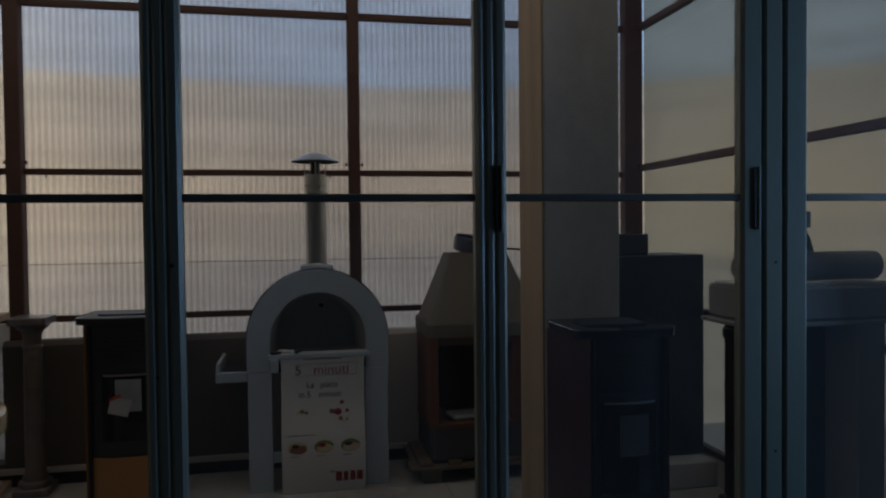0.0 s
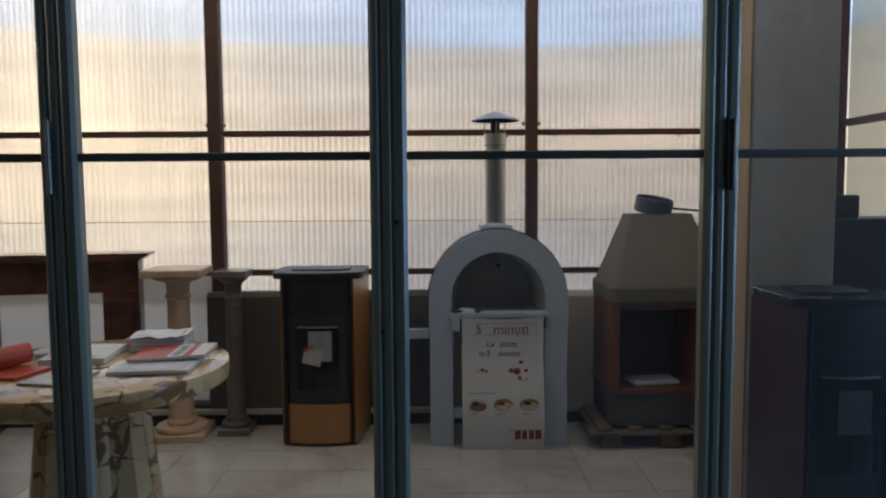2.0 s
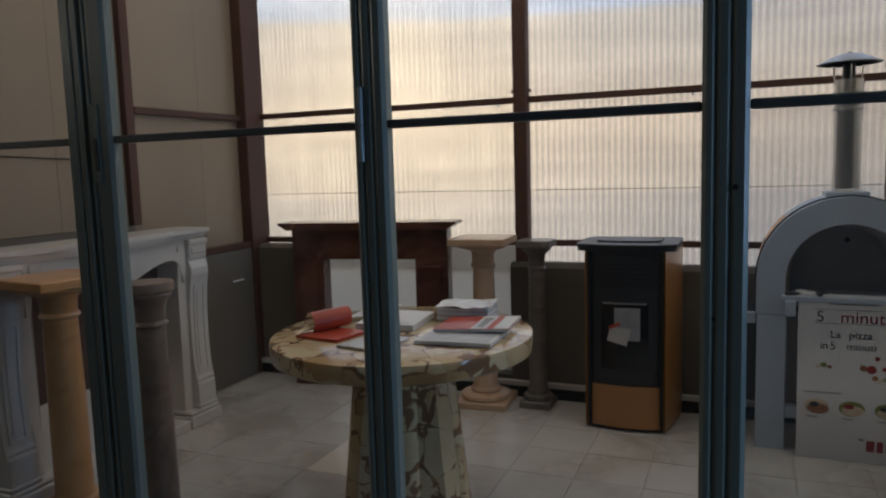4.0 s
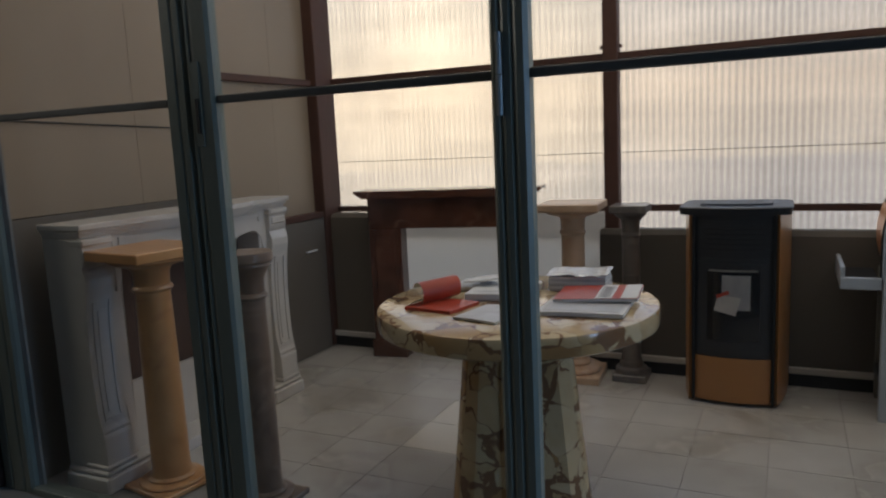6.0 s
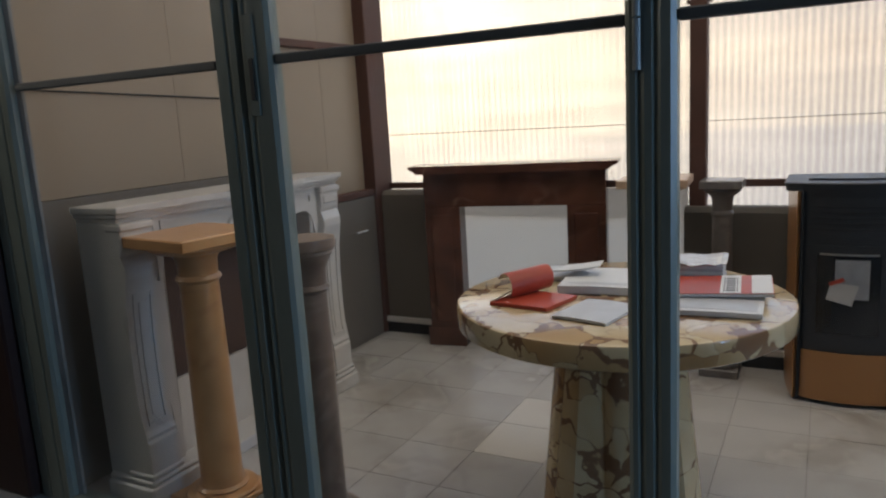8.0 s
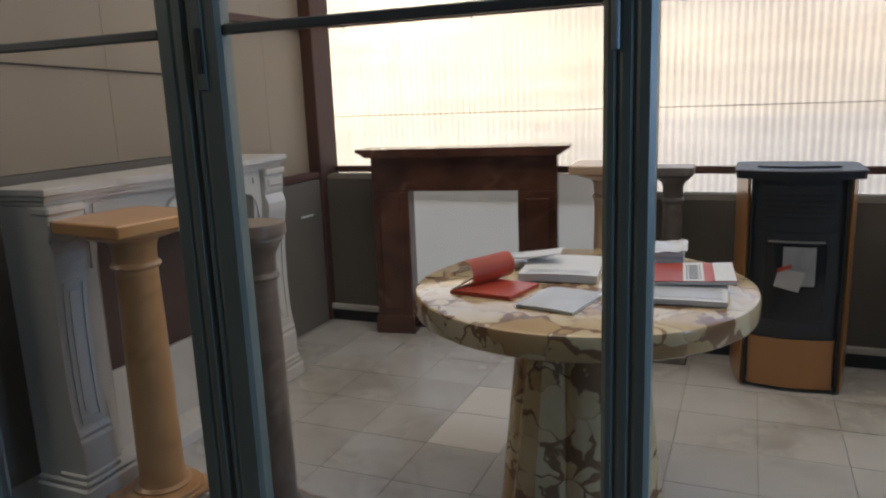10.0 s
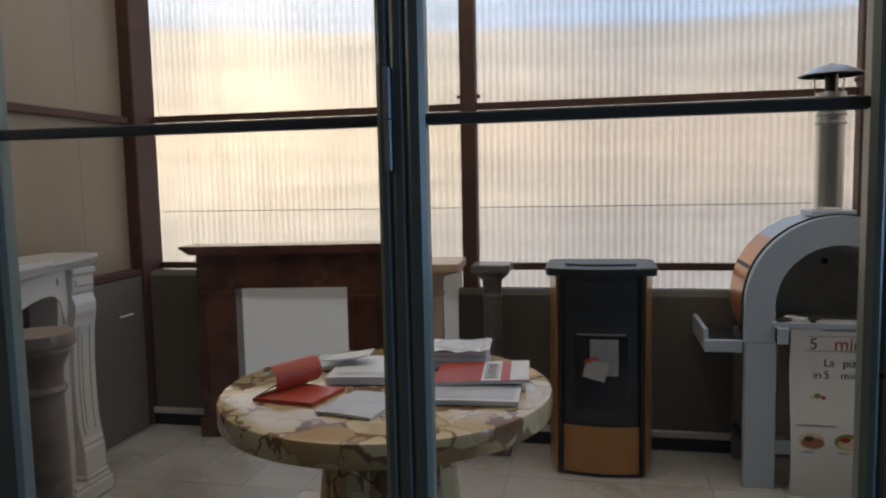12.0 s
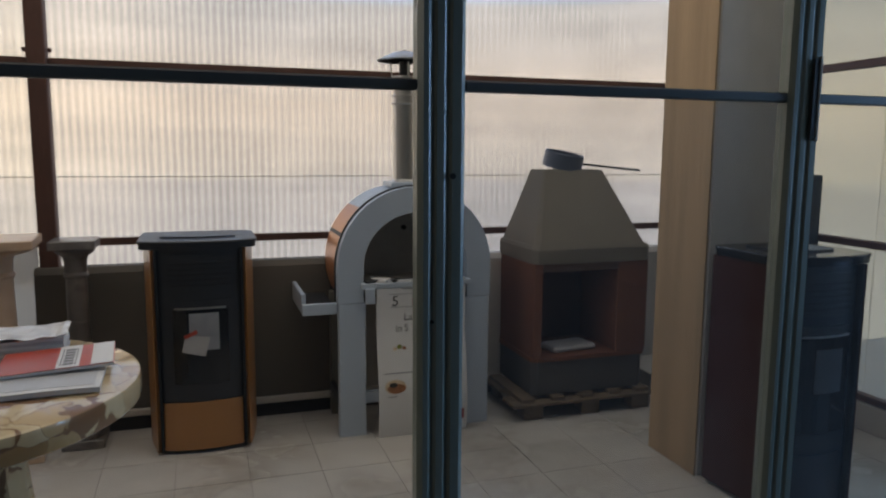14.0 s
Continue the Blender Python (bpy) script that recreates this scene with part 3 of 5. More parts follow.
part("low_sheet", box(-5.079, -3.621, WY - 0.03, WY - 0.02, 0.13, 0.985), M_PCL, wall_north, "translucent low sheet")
part("low_kerb", box(-5.079, -3.621, 8.30, 8.6, 0.0, 0.128), M_PARAPET, wall_north, "rendered kerb")
structure("parapet_2", prism([(8.272, 0.0), (8.6, 0.0), (8.6, 0.80), (8.42, 0.875), (8.30, 0.88), (8.272, 0.85)], "x", -2.049, 0.66), M_WHITEWALL, "low parapet painted white")
structure("baseboard", merge(box(-5.62, 0.5, 8.236, 8.268, 0.075, 0.11, 0.004)), M_WHITEWALL, "white conduit strip along the parapet")
# black strip put in for the shade below the conduit
structure("trim", box(-5.62, 0.5, 8.246, 8.2695, 0.0, 0.073), M_BLACK, "black strip drawn for the shaded gap under the conduit")

# west wall: beige panels above, grey below
wall_west = tagged(new("wall_west"), "beige panel wall with grey lower panels and brown rails", "", "", "structure")
for y0, y1, zb in ((5.83, 7.15, 1.22), (7.153, 8.21, 0.965)):
    ym = y0 + 0.62 * (y1 - y0)
    for p0, p1 in ((y0, ym - 0.0006), (ym + 0.0006, y1)):
        part("panel", box(WX - 0.08, WX, p0, p1, zb + 0.003, TOP, 0.0006), M_PANEL, wall_west, "beige wall panel")
    part("lower_panel", box(WX - 0.08, WX + (0.02 if zb > 1 else 0.07), y0, y1, 0.0, zb), M_DARKPANEL, wall_west, "grey lower panel")
part("rail", box(WX + 0.0, WX + 0.075, 7.19, 8.21, 0.968, 1.01, 0.004), M_RUST, wall_west, "brown steel rail")
part("rail", box(WX + 0.001, WX + 0.045, 7.19, 8.21, 1.905, 1.95, 0.004), M_RUST, wall_west, "brown steel rail")
part("post", box(WX + 0.001, WX + 0.045, 7.12, 7.188, 1.225, TOP, 0.004), M_RUST, wall_west, "brown steel post")
part("cable", rod((WX + 0.008, 5.88, 1.66), (WX + 0.008, 7.11, 1.615), 0.004), M_BLACK, wall_west, "thin dark cable")

part("bracket", box(WX + 0.07, WX + 0.085, 7.97, 8.09, 0.74, 0.75, 0.002), M_PAPER, wall_west, "small white bracket")

# east wall: aged sheets
wall_east = tagged(new("wall_east"), "yellowed translucent sheets with dark steel rails", "", "", "structure")
for y0, y1 in ((5.86, 7.12), (7.122, 8.345)):
    part("sheet", box(EX + 0.004, EX + 0.014, y0, y1, 0.17, TOP), M_PCR, wall_east, "yellowed twin-wall sheet")
for z0, z1 in ((0.16, 0.2), (1.0, 1.04), (1.965, 2.01), (2.985, 3.03)):
    part("rail", box(EX - 0.05, EX, 5.86, 8.343, z0, z1, 0.004), M_RUST, wall_east, "dark steel rail")
part("kerb", box(EX - 0.05, EX + 0.12, 5.86, 8.268, 0.0, 0.155, 0.006), M_WHITEWALL, wall_east, "low white kerb")

pillar = structure("pillar", box(-0.625, -0.222, 6.856, 7.23, 0.0, TOP, 0.008), M_CONCRETE, "square grey concrete pillar, one side tinted as warmly lit")
# thin streaked facing, coloured for the light that falls on this side
part("warm_lit_face", box(-0.637, -0.6255, 6.858, 7.228, 0.0, TOP, 0.003), M_LITFACE, pillar, "streaked pillar face tinted as warmly lit")

# the hall behind the walk: mostly unseen walls, assumed, that shut out light
structure("wall_hall_south", box(-8.5, 2.6, -1.1, -1.0, -0.06, TOP), M_HALL, "unseen dark plain hall wall")
hall_west = tagged(new("wall_hall_west"), "dark hall wall with a high barred window", "", "", "structure")
for y0, y1, z0, z1 in ((-1.0, 3.73, -0.06, TOP), (4.63, 8.6, -0.06, TOP), (3.73, 4.63, -0.06, 2.65), (3.73, 4.63, 3.25, TOP)):
    part("wall_piece", box(-8.6, -8.5, y0, y1, z0, z1), M_HALL, hall_west)
for i in range(3):
    part("window_bar", box(-8.45, -8.42, 3.93 + 0.225 * i, 3.955 + 0.225 * i, 2.65, 3.25), M_HALL, hall_west)
structure("wall_side_north", box(-8.5, -5.78, 7.6, 7.7, -0.06, TOP), M_HALL, "dark wall of the side room")
# unseen wall, placed to set how the blue side light falls off
hall_east = tagged(new("wall_hall_east"), "unseen dark hall wall, opening assumed for the blue side light", "", "", "structure")
for y0, y1, z0, z1 in ((-1.0, 4.6, -0.06, TOP), (5.6, 5.75, -0.06, TOP), (4.6, 5.6, -0.06, 0.85), (4.6, 5.6, 2.75, TOP)):
    part("wall_piece", box(1.85, 2.0, y0, y1, z0, z1), M_HALL, hall_east)
structure("wall_hall_corner", box(0.68, 2.0, 5.75, 5.84, -0.06, TOP), M_HALL, "unseen dark plain hall wall")

# ---- glazed partition ----
partition = tagged(new("window_1"), "sliding glazed partition with grey-green aluminium stiles", "", "", "structure")


def stile(x0, x1, y0=5.765, y1=5.825, grooves=(0.3, 0.62)):
    """An aluminium stile with raised beads on both faces."""
    w = x1 - x0
    pts = [(x0, y0 + 0.012), (x0 + 0.012, y0)]
    for g in grooves:
        c = x0 + g * w
        pts += [(c - 0.010, y0), (c - 0.004, y0 + 0.0035), (c + 0.003, y0 + 0.0035), (c + 0.010, y0)]
    pts += [(x1 - 0.012, y0), (x1, y0 + 0.012), (x1, y1 - 0.012), (x1 - 0.012, y1), (x0 + 0.012, y1), (x0, y1 - 0.012)]
    return part("stile", prism(pts, "z", 0.0, 3.1), M_ALU, partition, "grey-green aluminium stile")


s_a1 = stile(-4.574, -4.468, grooves=(0.6,))
s_a2 = stile(-4.466, -4.352, grooves=(0.28,))
s_b = stile(-3.336, -3.222)
s_c = stile(-2.305, -2.188)
s_d = stile(-1.246, -1.136)
s_e1 = stile(-0.252, -0.165, grooves=())
s_e2 = stile(-0.163, -0.08, grooves=())
s_e3 = stile(-0.078, 0.022, grooves=())
s_jamb = stile(-5.80, -5.60, grooves=(0.35, 0.75))
part("sealant_strip", prism([(-5.5995, 5.798), (-5.574, 5.803), (-5.570, 5.812), (-5.5995, 5.818)], "z", 0.03, 3.1), mat("dirty_pale_sealant", (0.30, 0.285, 0.26), 0.8, 0, 0.3, 14, 0.5, 5, 0.3, (1, 1, 0.3)), partition, "dirty pale sealant strip")
part("head", box(-5.80, 0.66, 5.765, 5.825, 3.1, TOP), M_ALU, partition, "aluminium head frame")
part("threshold", box(-5.598, 0.66, 5.76, 5.84, 0.0, 0.03, 0.004), M_ALU, partition, "aluminium threshold")
bays = [(-5.57, -4.574), (-4.352, -3.336), (-3.222, -2.305), (-2.188, -1.246), (-1.136, -0.252), (0.022, 0.66)]
for x0, x1 in bays:
    part("transom", box(x0, x1, 5.775, 5.805, 1.645, 1.672, 0.004), M_ALUDK, partition, "slim aluminium glazing bar")
    for z0, z1 in ((0.03, 1.645), (1.672, 3.1)):
        has_glare = x0 > -2.2 and (z0 < 1 or x0 > -1.2)
        pane = part("pane", box(x0, x1, 5.791, 5.797, z0, z1), M_GLARE if has_glare else M_GLASS, partition, "glass pane with a pale painted glare" if has_glare else "clear reflective glass pane")
        pane.visible_shadow = False
# locks, hinges and bolts on the stiles
part("bolt_hole", rod((-2.221, 5.7675, 1.448), (-2.221, 5.762, 1.448), 0.0075, 16), M_BLACK, s_c, "black bolt hole")
for z in (1.1, 0.45):
    part("screw", rod((-2.27, 5.7675, z), (-2.27, 5.7625, z), 0.004, 10), M_BLACK, s_c)
part("hinge", merge(rod((-3.308, 5.765, 1.545), (-3.308, 5.765, 1.657), 0.0095), rod((-3.308, 5.765, 1.661), (-3.308, 5.765, 1.775), 0.0095)), M_HINGE, s_b, "long pale barrel hinge")
part("lock_plate", box(-4.440, -4.404, 5.7605, 5.7655, 1.50, 1.79, 0.002), M_ALU, s_a2, "lock plate")
part("finger_pull", box(-4.430, -4.414, 5.757, 5.761, 1.545, 1.665, 0.001), M_BLACK, s_a2, "black recessed finger pull")
for st, xc in ((s_d, -1.165), (s_e1, -0.195)):
    part("finger_pull", box(xc - 0.013, xc + 0.004, 5.758, 5.7655, 1.545, 1.765, 0.002), M_BLACK, st, "black recessed finger pull")
    part("pull_rim", box(xc + 0.005, xc + 0.013, 5.755, 5.7655, 1.54, 1.77, 0.002), M_HINGE, st, "worn metal rim")
for z in (1.42, 0.72):
    part("screw", rod((-0.115, 5.7675, z), (-0.115, 5.7625, z), 0.005, 10), M_BLACK, s_e2)

structure("door_post", box(-6.06, -5.805, 5.72, 5.86, 0, TOP, 0.01), mat("dark_red_door_wood", (0.035, 0.014, 0.010), 0.5, 0, 0.2, 40, 0.2, 3, 0.1, (1, 1, 0.1)), "dark red-brown timber post")
latch = thing("door_latch", pose(-5.95, 5.70, 1.44), "small pale metal latch on the timber post", "latch")
part("plate", box(-0.02, 0.02, 0, 0.02, -0.03, 0.03, 0.003), M_HINGE, latch)
part("lever", box(-0.012, 0.07, -0.025, -0.002, -0.03, -0.008, 0.004), M_HINGE, latch)


# ---- things in the showroom ----
def curved_front(w, d, bulge, n=12):
    """Plan outline, front towards -y, bowed by bulge."""
    pts = [(-w / 2, d / 2), (-w / 2, -d / 2)]
    for i in range(1, n):
        u = -1 + 2 * i / n
        pts.append((u * w / 2, -d / 2 - bulge * (1 - u * u)))
    return pts + [(w / 2, -d / 2), (w / 2, d / 2)]


def rounded_front(w, d, bulge, rad):
    """Plan outline with rounded corners, front towards -y, bowed by bulge."""
    pts = []
    for cx, cy, a0 in ((w / 2 - rad, d / 2 - rad, 0), (-w / 2 + rad, d / 2 - rad, 90), (-w / 2 + rad, -d / 2 + rad, 180), (w / 2 - rad, -d / 2 + rad, 270)):
        for i in range(6):
            a = radians(a0 + 18 * i)
            pts.append((cx + rad * math.cos(a), cy + rad * math.sin(a)))
        if a0 == 180:
            for i in range(1, 12):
                u = -1 + i / 6
                pts.append((u * (w / 2 - rad), -d / 2 - bulge * (1 - u * u)))
    return pts


def pellet_stove(at, w, d, h, side_mat, body_mat, low_mat, label, paper=True, top_mat=None):
    s = thing("pellet_stove", at, label, "stove")
    iw = w - 0.16
    part("body", prism(curved_front(iw, d - 0.04, 0.035), "z", 0.03, h - 0.04), body_mat, s, "charcoal steel body")
    # side shells: bowed staves, wider at the back
    for sx in (-1, 1):
        pts = []
        for i in range(9):
            a = i / 8
            pts.append((sx * (w / 2 - 0.055 * a * a - 0.005), d / 2 - 0.02 - a * (d - 0.01)))
        pts += [(sx * (iw / 2 + 0.006), -d / 2 + 0.01), (sx * (iw / 2 + 0.006), d / 2 - 0.02)]
        part("side_panel", prism(pts, "z", 0.02, h - 0.042), side_mat, s, "curved glazed side panel")
        part("seam", box(sx * (iw / 2) - 0.004, sx * (iw / 2) + 0.006, -d / 2 - 0.012, -d / 2 + 0.03, 0.02, h - 0.045), M_BLACK, s)
    part("top", merge(prism(rounded_front(w - 0.012, d - 0.01, 0.036, 0.045), "z", h - 0.04, h - 0.012), loft([[(x, y, h - 0.0118) for x, y in rounded_front(w, d, 0.04, 0.05)], [(x, y, h - 0.005) for x, y in rounded_front(w, d, 0.04, 0.05)], [(x * 0.985, y * 0.985, h) for x, y in rounded_front(w, d, 0.04, 0.05)]])), top_mat or body_mat, s, "rounded dark top plate")
    part("lid", moved(prism(rounded_front(w - 0.2, d - 0.2, 0.02, 0.03), "z", 0, 0.008, 0.002), pose(0, 0.01, h + 0.0005)), body_mat, s)
    f = -d / 2 - 0.016

    def plate(name, x0, x1, z0, z1, m, out=0.006, lab=""):
        pts = []
        for i in range(9):
            x = x0 + (x1 - x0) * i / 8
            pts.append((x, -(d - 0.04) / 2 - 0.035 * (1 - (2 * x / iw) ** 2) - out))
        return part(name, prism(pts + [(x, y + 0.012) for x, y in reversed(pts)], "z", z0, z1), m, s, lab)
    plate("lower_panel", -iw / 2 + 0.012, iw / 2 - 0.012, 0.022, 0.265, low_mat, 0.008, "plain coloured lower panel")
    plate("door_frame", -iw / 2 + 0.02, iw / 2 - 0.02, 0.285, h - 0.29, M_CHAR, 0.006, "black fire door")
    plate("glass", -0.13, 0.13, 0.36, h - 0.34, M_DKGLASS, 0.009, "dark fire door glass")
    plate("vent", -iw / 2 + 0.02, iw / 2 - 0.02, h - 0.25, h - 0.07, M_CHAR, 0.004)
    for i in range(5):
        plate("louvre", -iw / 2 + 0.05, iw / 2 - 0.05, h - 0.22 + i * 0.026, h - 0.212 + i * 0.026, M_BLACK, 0.008)
    plate("handle", -0.12, 0.12, h - 0.335, h - 0.327, M_STEEL, 0.014, "slim metal door handle")
    plate("leaflet", -0.055, 0.085, 0.53, 0.715, M_LEAFLET if paper else M_BASE, 0.012, "grey leaflet taped to the glass")
    if paper:
        n1 = part("folded_note", loft([[(-0.06, 0, -0.055), (0.05, 0, -0.06), (0.055, -0.004, 0.04), (-0.06, -0.003, 0.03)], [(-0.06, 0.003, -0.055), (0.05, 0.003, -0.06), (0.055, -0.001, 0.04), (-0.06, 0.0, 0.03)]]), M_NOTE, s, "creased pale note")
        n1.matrix_basis = pose(-0.02, f - 0.04, 0.575, 0, 12, 0)
        n2 = part("print", box(-0.035, 0.03, -0.0015, 0.0015, -0.009, 0.009), M_RED, s, "small red print")
        n2.matrix_basis = pose(-0.045, f - 0.046, 0.622, 0, -24, 0)
    return s


pellet_stove(pose(-2.815, 8.045, 0), 0.56, 0.44, 1.07, M_TAN, M_CHAR, M_TAN, "pellet stove with caramel sides and black front, leaflet on its glass")
pellet_stove(pose(-0.386, 6.62, 0, 0, 0, 0), 0.50, 0.42, 1.10, M_BURG, M_NAVY, M_NAVY, "blue-black pellet stove with burgundy sides beside the pillar", False, M_NAVYTOP)


def pizza_oven(at):
    o = thing("pizza_oven", at, "grey arched wood-fired pizza oven with copper shell and flue", "oven")
    R, r, cz, zs = 0.42, 0.285, 0.90, 0.72

    def arch(rad, low, n=28):
        return [(-rad, low)] + [(-rad * math.cos(math.pi * i / n), cz + rad * math.sin(math.pi * i / n)) for i in range(n + 1)] + [(rad, low)]
    # front ring
    outer, inner = arch(R, zs), arch(r, zs)
    bm = bmesh.new()
    rows = []
    for y in (0.0, 0.05):
        rows.append(([bm.verts.new((x, y, z)) for x, z in outer], [bm.verts.new((x, y, z)) for x, z in inner]))
    n = len(outer)
    for i in range(n - 1):
        for (ao, ai) in rows:
            bm.faces.new((ao[i], ao[i + 1], ai[i + 1], ai[i]))
        bm.faces.new((rows[0][0][i], rows[0][0][i + 1], rows[1][0][i + 1], rows[1][0][i]))
        bm.faces.new((rows[0][1][i], rows[0][1][i + 1], rows[1][1][i + 1], rows[1][1][i]))
    for k in (0, n - 1):
        bm.faces.new((rows[0][0][k], rows[0][1][k], rows[1][1][k], rows[1][0][k]))
    part("front_arch", bm, M_PEARL, o, "pearl-grey enamelled front arch")
    tb_ = bmesh.new()
    tr_ = [[tb_.verts.new((x, y, z)) for x, z in arch(rad, zs)] for rad, y in ((R + 0.008, 0.051), (R + 0.008, 0.066), (R - 0.03, 0.066), (R - 0.03, 0.051))]
    for a_, b_ in zip(tr_, tr_[1:] + tr_[:1]):
        for i in range(len(a_) - 1):
            tb_.faces.new((a_[i], a_[i + 1], b_[i + 1], b_[i]))
    part("edge_trim", tb_, M_BLACK, o, "dark trim round the arch")
    # shell: white crown, copper flanks with a dark band
    def shell(a0, a1, m, lab, out=0.0):
        b = bmesh.new()
        k = 10
        vs = []
        for i in range(k + 1):
            a = radians(a0 + (a1 - a0) * i / k)
            rr = R - 0.006 + out
            vs.append([b.verts.new((-rr * math.cos(a), y, cz + rr * math.sin(a))) for y in (0.067, 0.44)] +
                      [b.verts.new((-(rr - 0.02) * math.cos(a), y, cz + (rr - 0.02) * math.sin(a))) for y in (0.44, 0.067)])
        for p, q in zip(vs, vs[1:]):
            for j in range(4):
                b.faces.new((p[j], q[j], q[(j + 1) % 4], p[(j + 1) % 4]))
        b.faces.new(vs[0])
        b.faces.new(vs[-1])
        return part("shell", b, m, o, lab, True)
    shell(48, 132, M_PEARL, "pale crown of the shell")
    shell(-24, 22, M_COPPER, "copper-orange shell flank")
    shell(25, 48, M_COPPER, "copper-orange shell flank")
    shell(22, 25, M_BLACK, "dark band", 0.002)
    shell(132, 204, M_COPPER, "copper-orange shell flank")
    part("back", prism(arch(R - 0.03, zs), "y", 0.425, 0.438), M_CHAR, o, "dark back plate")
    # fire chamber
    ch_o = [(x * 0.99, z) for x, z in inner]
    b = bmesh.new()
    f1, f2 = [b.verts.new((x, 0.052, z)) for x, z in ch_o], [b.verts.new((x * 0.85, 0.40, 0.78 + (z - 0.78) * 0.9)) for x, z in ch_o]
    for i in range(n - 1):
        b.faces.new((f1[i], f1[i + 1], f2[i + 1], f2[i]))
    b.faces.new(f2)
    part("fire_chamber", b, M_FIREBRICK, o, "pale firebrick chamber", True)
    part("chamber_floor", box(-0.275, 0.275, 0.0, 0.40, 0.77, 0.80), M_FIREBRICK, o)
    part("thermometer", rod((0.03, 0.385, 1.07), (0.03, 0.365, 1.07), 0.014, 14), M_BLACK, o)
    part("shelf", box(-0.30, 0.30, -0.035, 0.06, 0.795, 0.825, 0.004), M_PEARL, o, "grey landing shelf")
    part("shelf_lip", box(-0.285, -0.235, -0.05, -0.034, 0.72, 0.80, 0.003), M_PEARL, o)
    for sx, y0, m in ((-1, 0.0, M_PEARL), (1, 0.0, M_PEARL), (-1, 0.36, M_CABINET), (1, 0.36, M_CABINET)):
        x0, x1 = sorted((sx * 0.415, sx * 0.275))
        if y0:
            x0, x1 = sorted((sx * 0.40, sx * 0.34))
        part("leg", box(x0, x1, y0, y0 + 0.06, 0.0, zs - 0.002, 0.003), m, o, "flat grey front leg" if not y0 else "dark rear leg")
    for sx in (-1, 1):
        x0, x1 = sorted((sx * 0.41, sx * 0.385))
        part("side_brace", box(x0, x1, 0.06, 0.36, 0.16, 0.20), M_CHAR, o)
    part("cross_bar", box(-0.275, 0.275, 0.012, 0.04, 0.17, 0.235, 0.003), M_PEARL, o, "grey cross bar")
    part("tray", box(-0.38, 0.38, 0.05, 0.40, 0.70, 0.735), M_CHAR, o, "dark underside tray")
    sh = part("side_shelf", box(-0.575, -0.425, 0.06, 0.44, 0.685, 0.70), M_CHAR, o, "dark side shelf")
    part("side_rail", merge(box(-0.60, -0.42, 0.03, 0.055, 0.66, 0.72, 0.004), box(-0.60, -0.577, 0.056, 0.46, 0.665, 0.77, 0.004)), M_PEARL, sh, "pale side rail")
    # flue
    fx, fy = 0.0, 0.24
    part("flue_collar", box(fx - 0.10, fx + 0.10, fy - 0.1, fy + 0.1, 1.312, 1.338, 0.004), M_PEARL, o, "flue plate")
    prof = [(0.07, 1.335), (0.07, 1.345), (0.066, 1.35), (0.066, 1.74)]
    for z in (1.75, 1.79, 1.83):
        prof += [(0.068, z), (0.074, z + 0.005), (0.074, z + 0.012), (0.068, z + 0.017)]
    prof += [(0.068, 1.905), (0.063, 1.905), (0.063, 1.40)]
    part("flue", lathe(prof, 28, fx, fy), M_STEEL, o, "shiny steel flue pipe", True)
    cap = part("flue_cap", lathe([(0.15, 1.985), (0.152, 1.988), (0.06, 2.03), (0.012, 2.04), (0.012, 2.045), (0.004, 2.045), (0.004, 2.025), (0.14, 1.985)], 28, fx, fy), M_STEEL, o, "conical steel rain cap", True)
    part("cap_core", lathe([(0.03, 1.9), (0.03, 1.99)], 16, fx, fy), M_CHAR, cap)
    for i in range(3):
        a = radians(30 + 120 * i)
        part("cap_stay", rod((fx + 0.068 * math.cos(a), fy + 0.068 * math.sin(a), 1.86), (fx + 0.08 * math.cos(a), fy + 0.08 * math.sin(a), 2.005), 0.004, 6), M_STEEL, cap)
    return o


OV = pose(-1.722, 7.80, 0.0)
pizza_oven(OV)
# clutter on the oven's landing shelf
for i, (dx, dy, w, rz) in enumerate(((-0.25, -0.01, 0.07, 20), (-0.19, 0.0, 0.09, -30), (-0.12, -0.01, 0.06, 50), (-0.21, 0.03, 0.05, 0))):
    c = thing("oven_accessory", OV @ pose(dx, dy, 0.826, 0, 0, rz), "small crumpled packet lying on the oven shelf", "packet", "packets on the oven shelf")
    part("wrapper", box(-w / 2, w / 2, -0.018, 0.018, 0, 0.014 + 0.006 * (i % 2), 0.004), M_PAPER if i % 2 else M_CHAR, c)


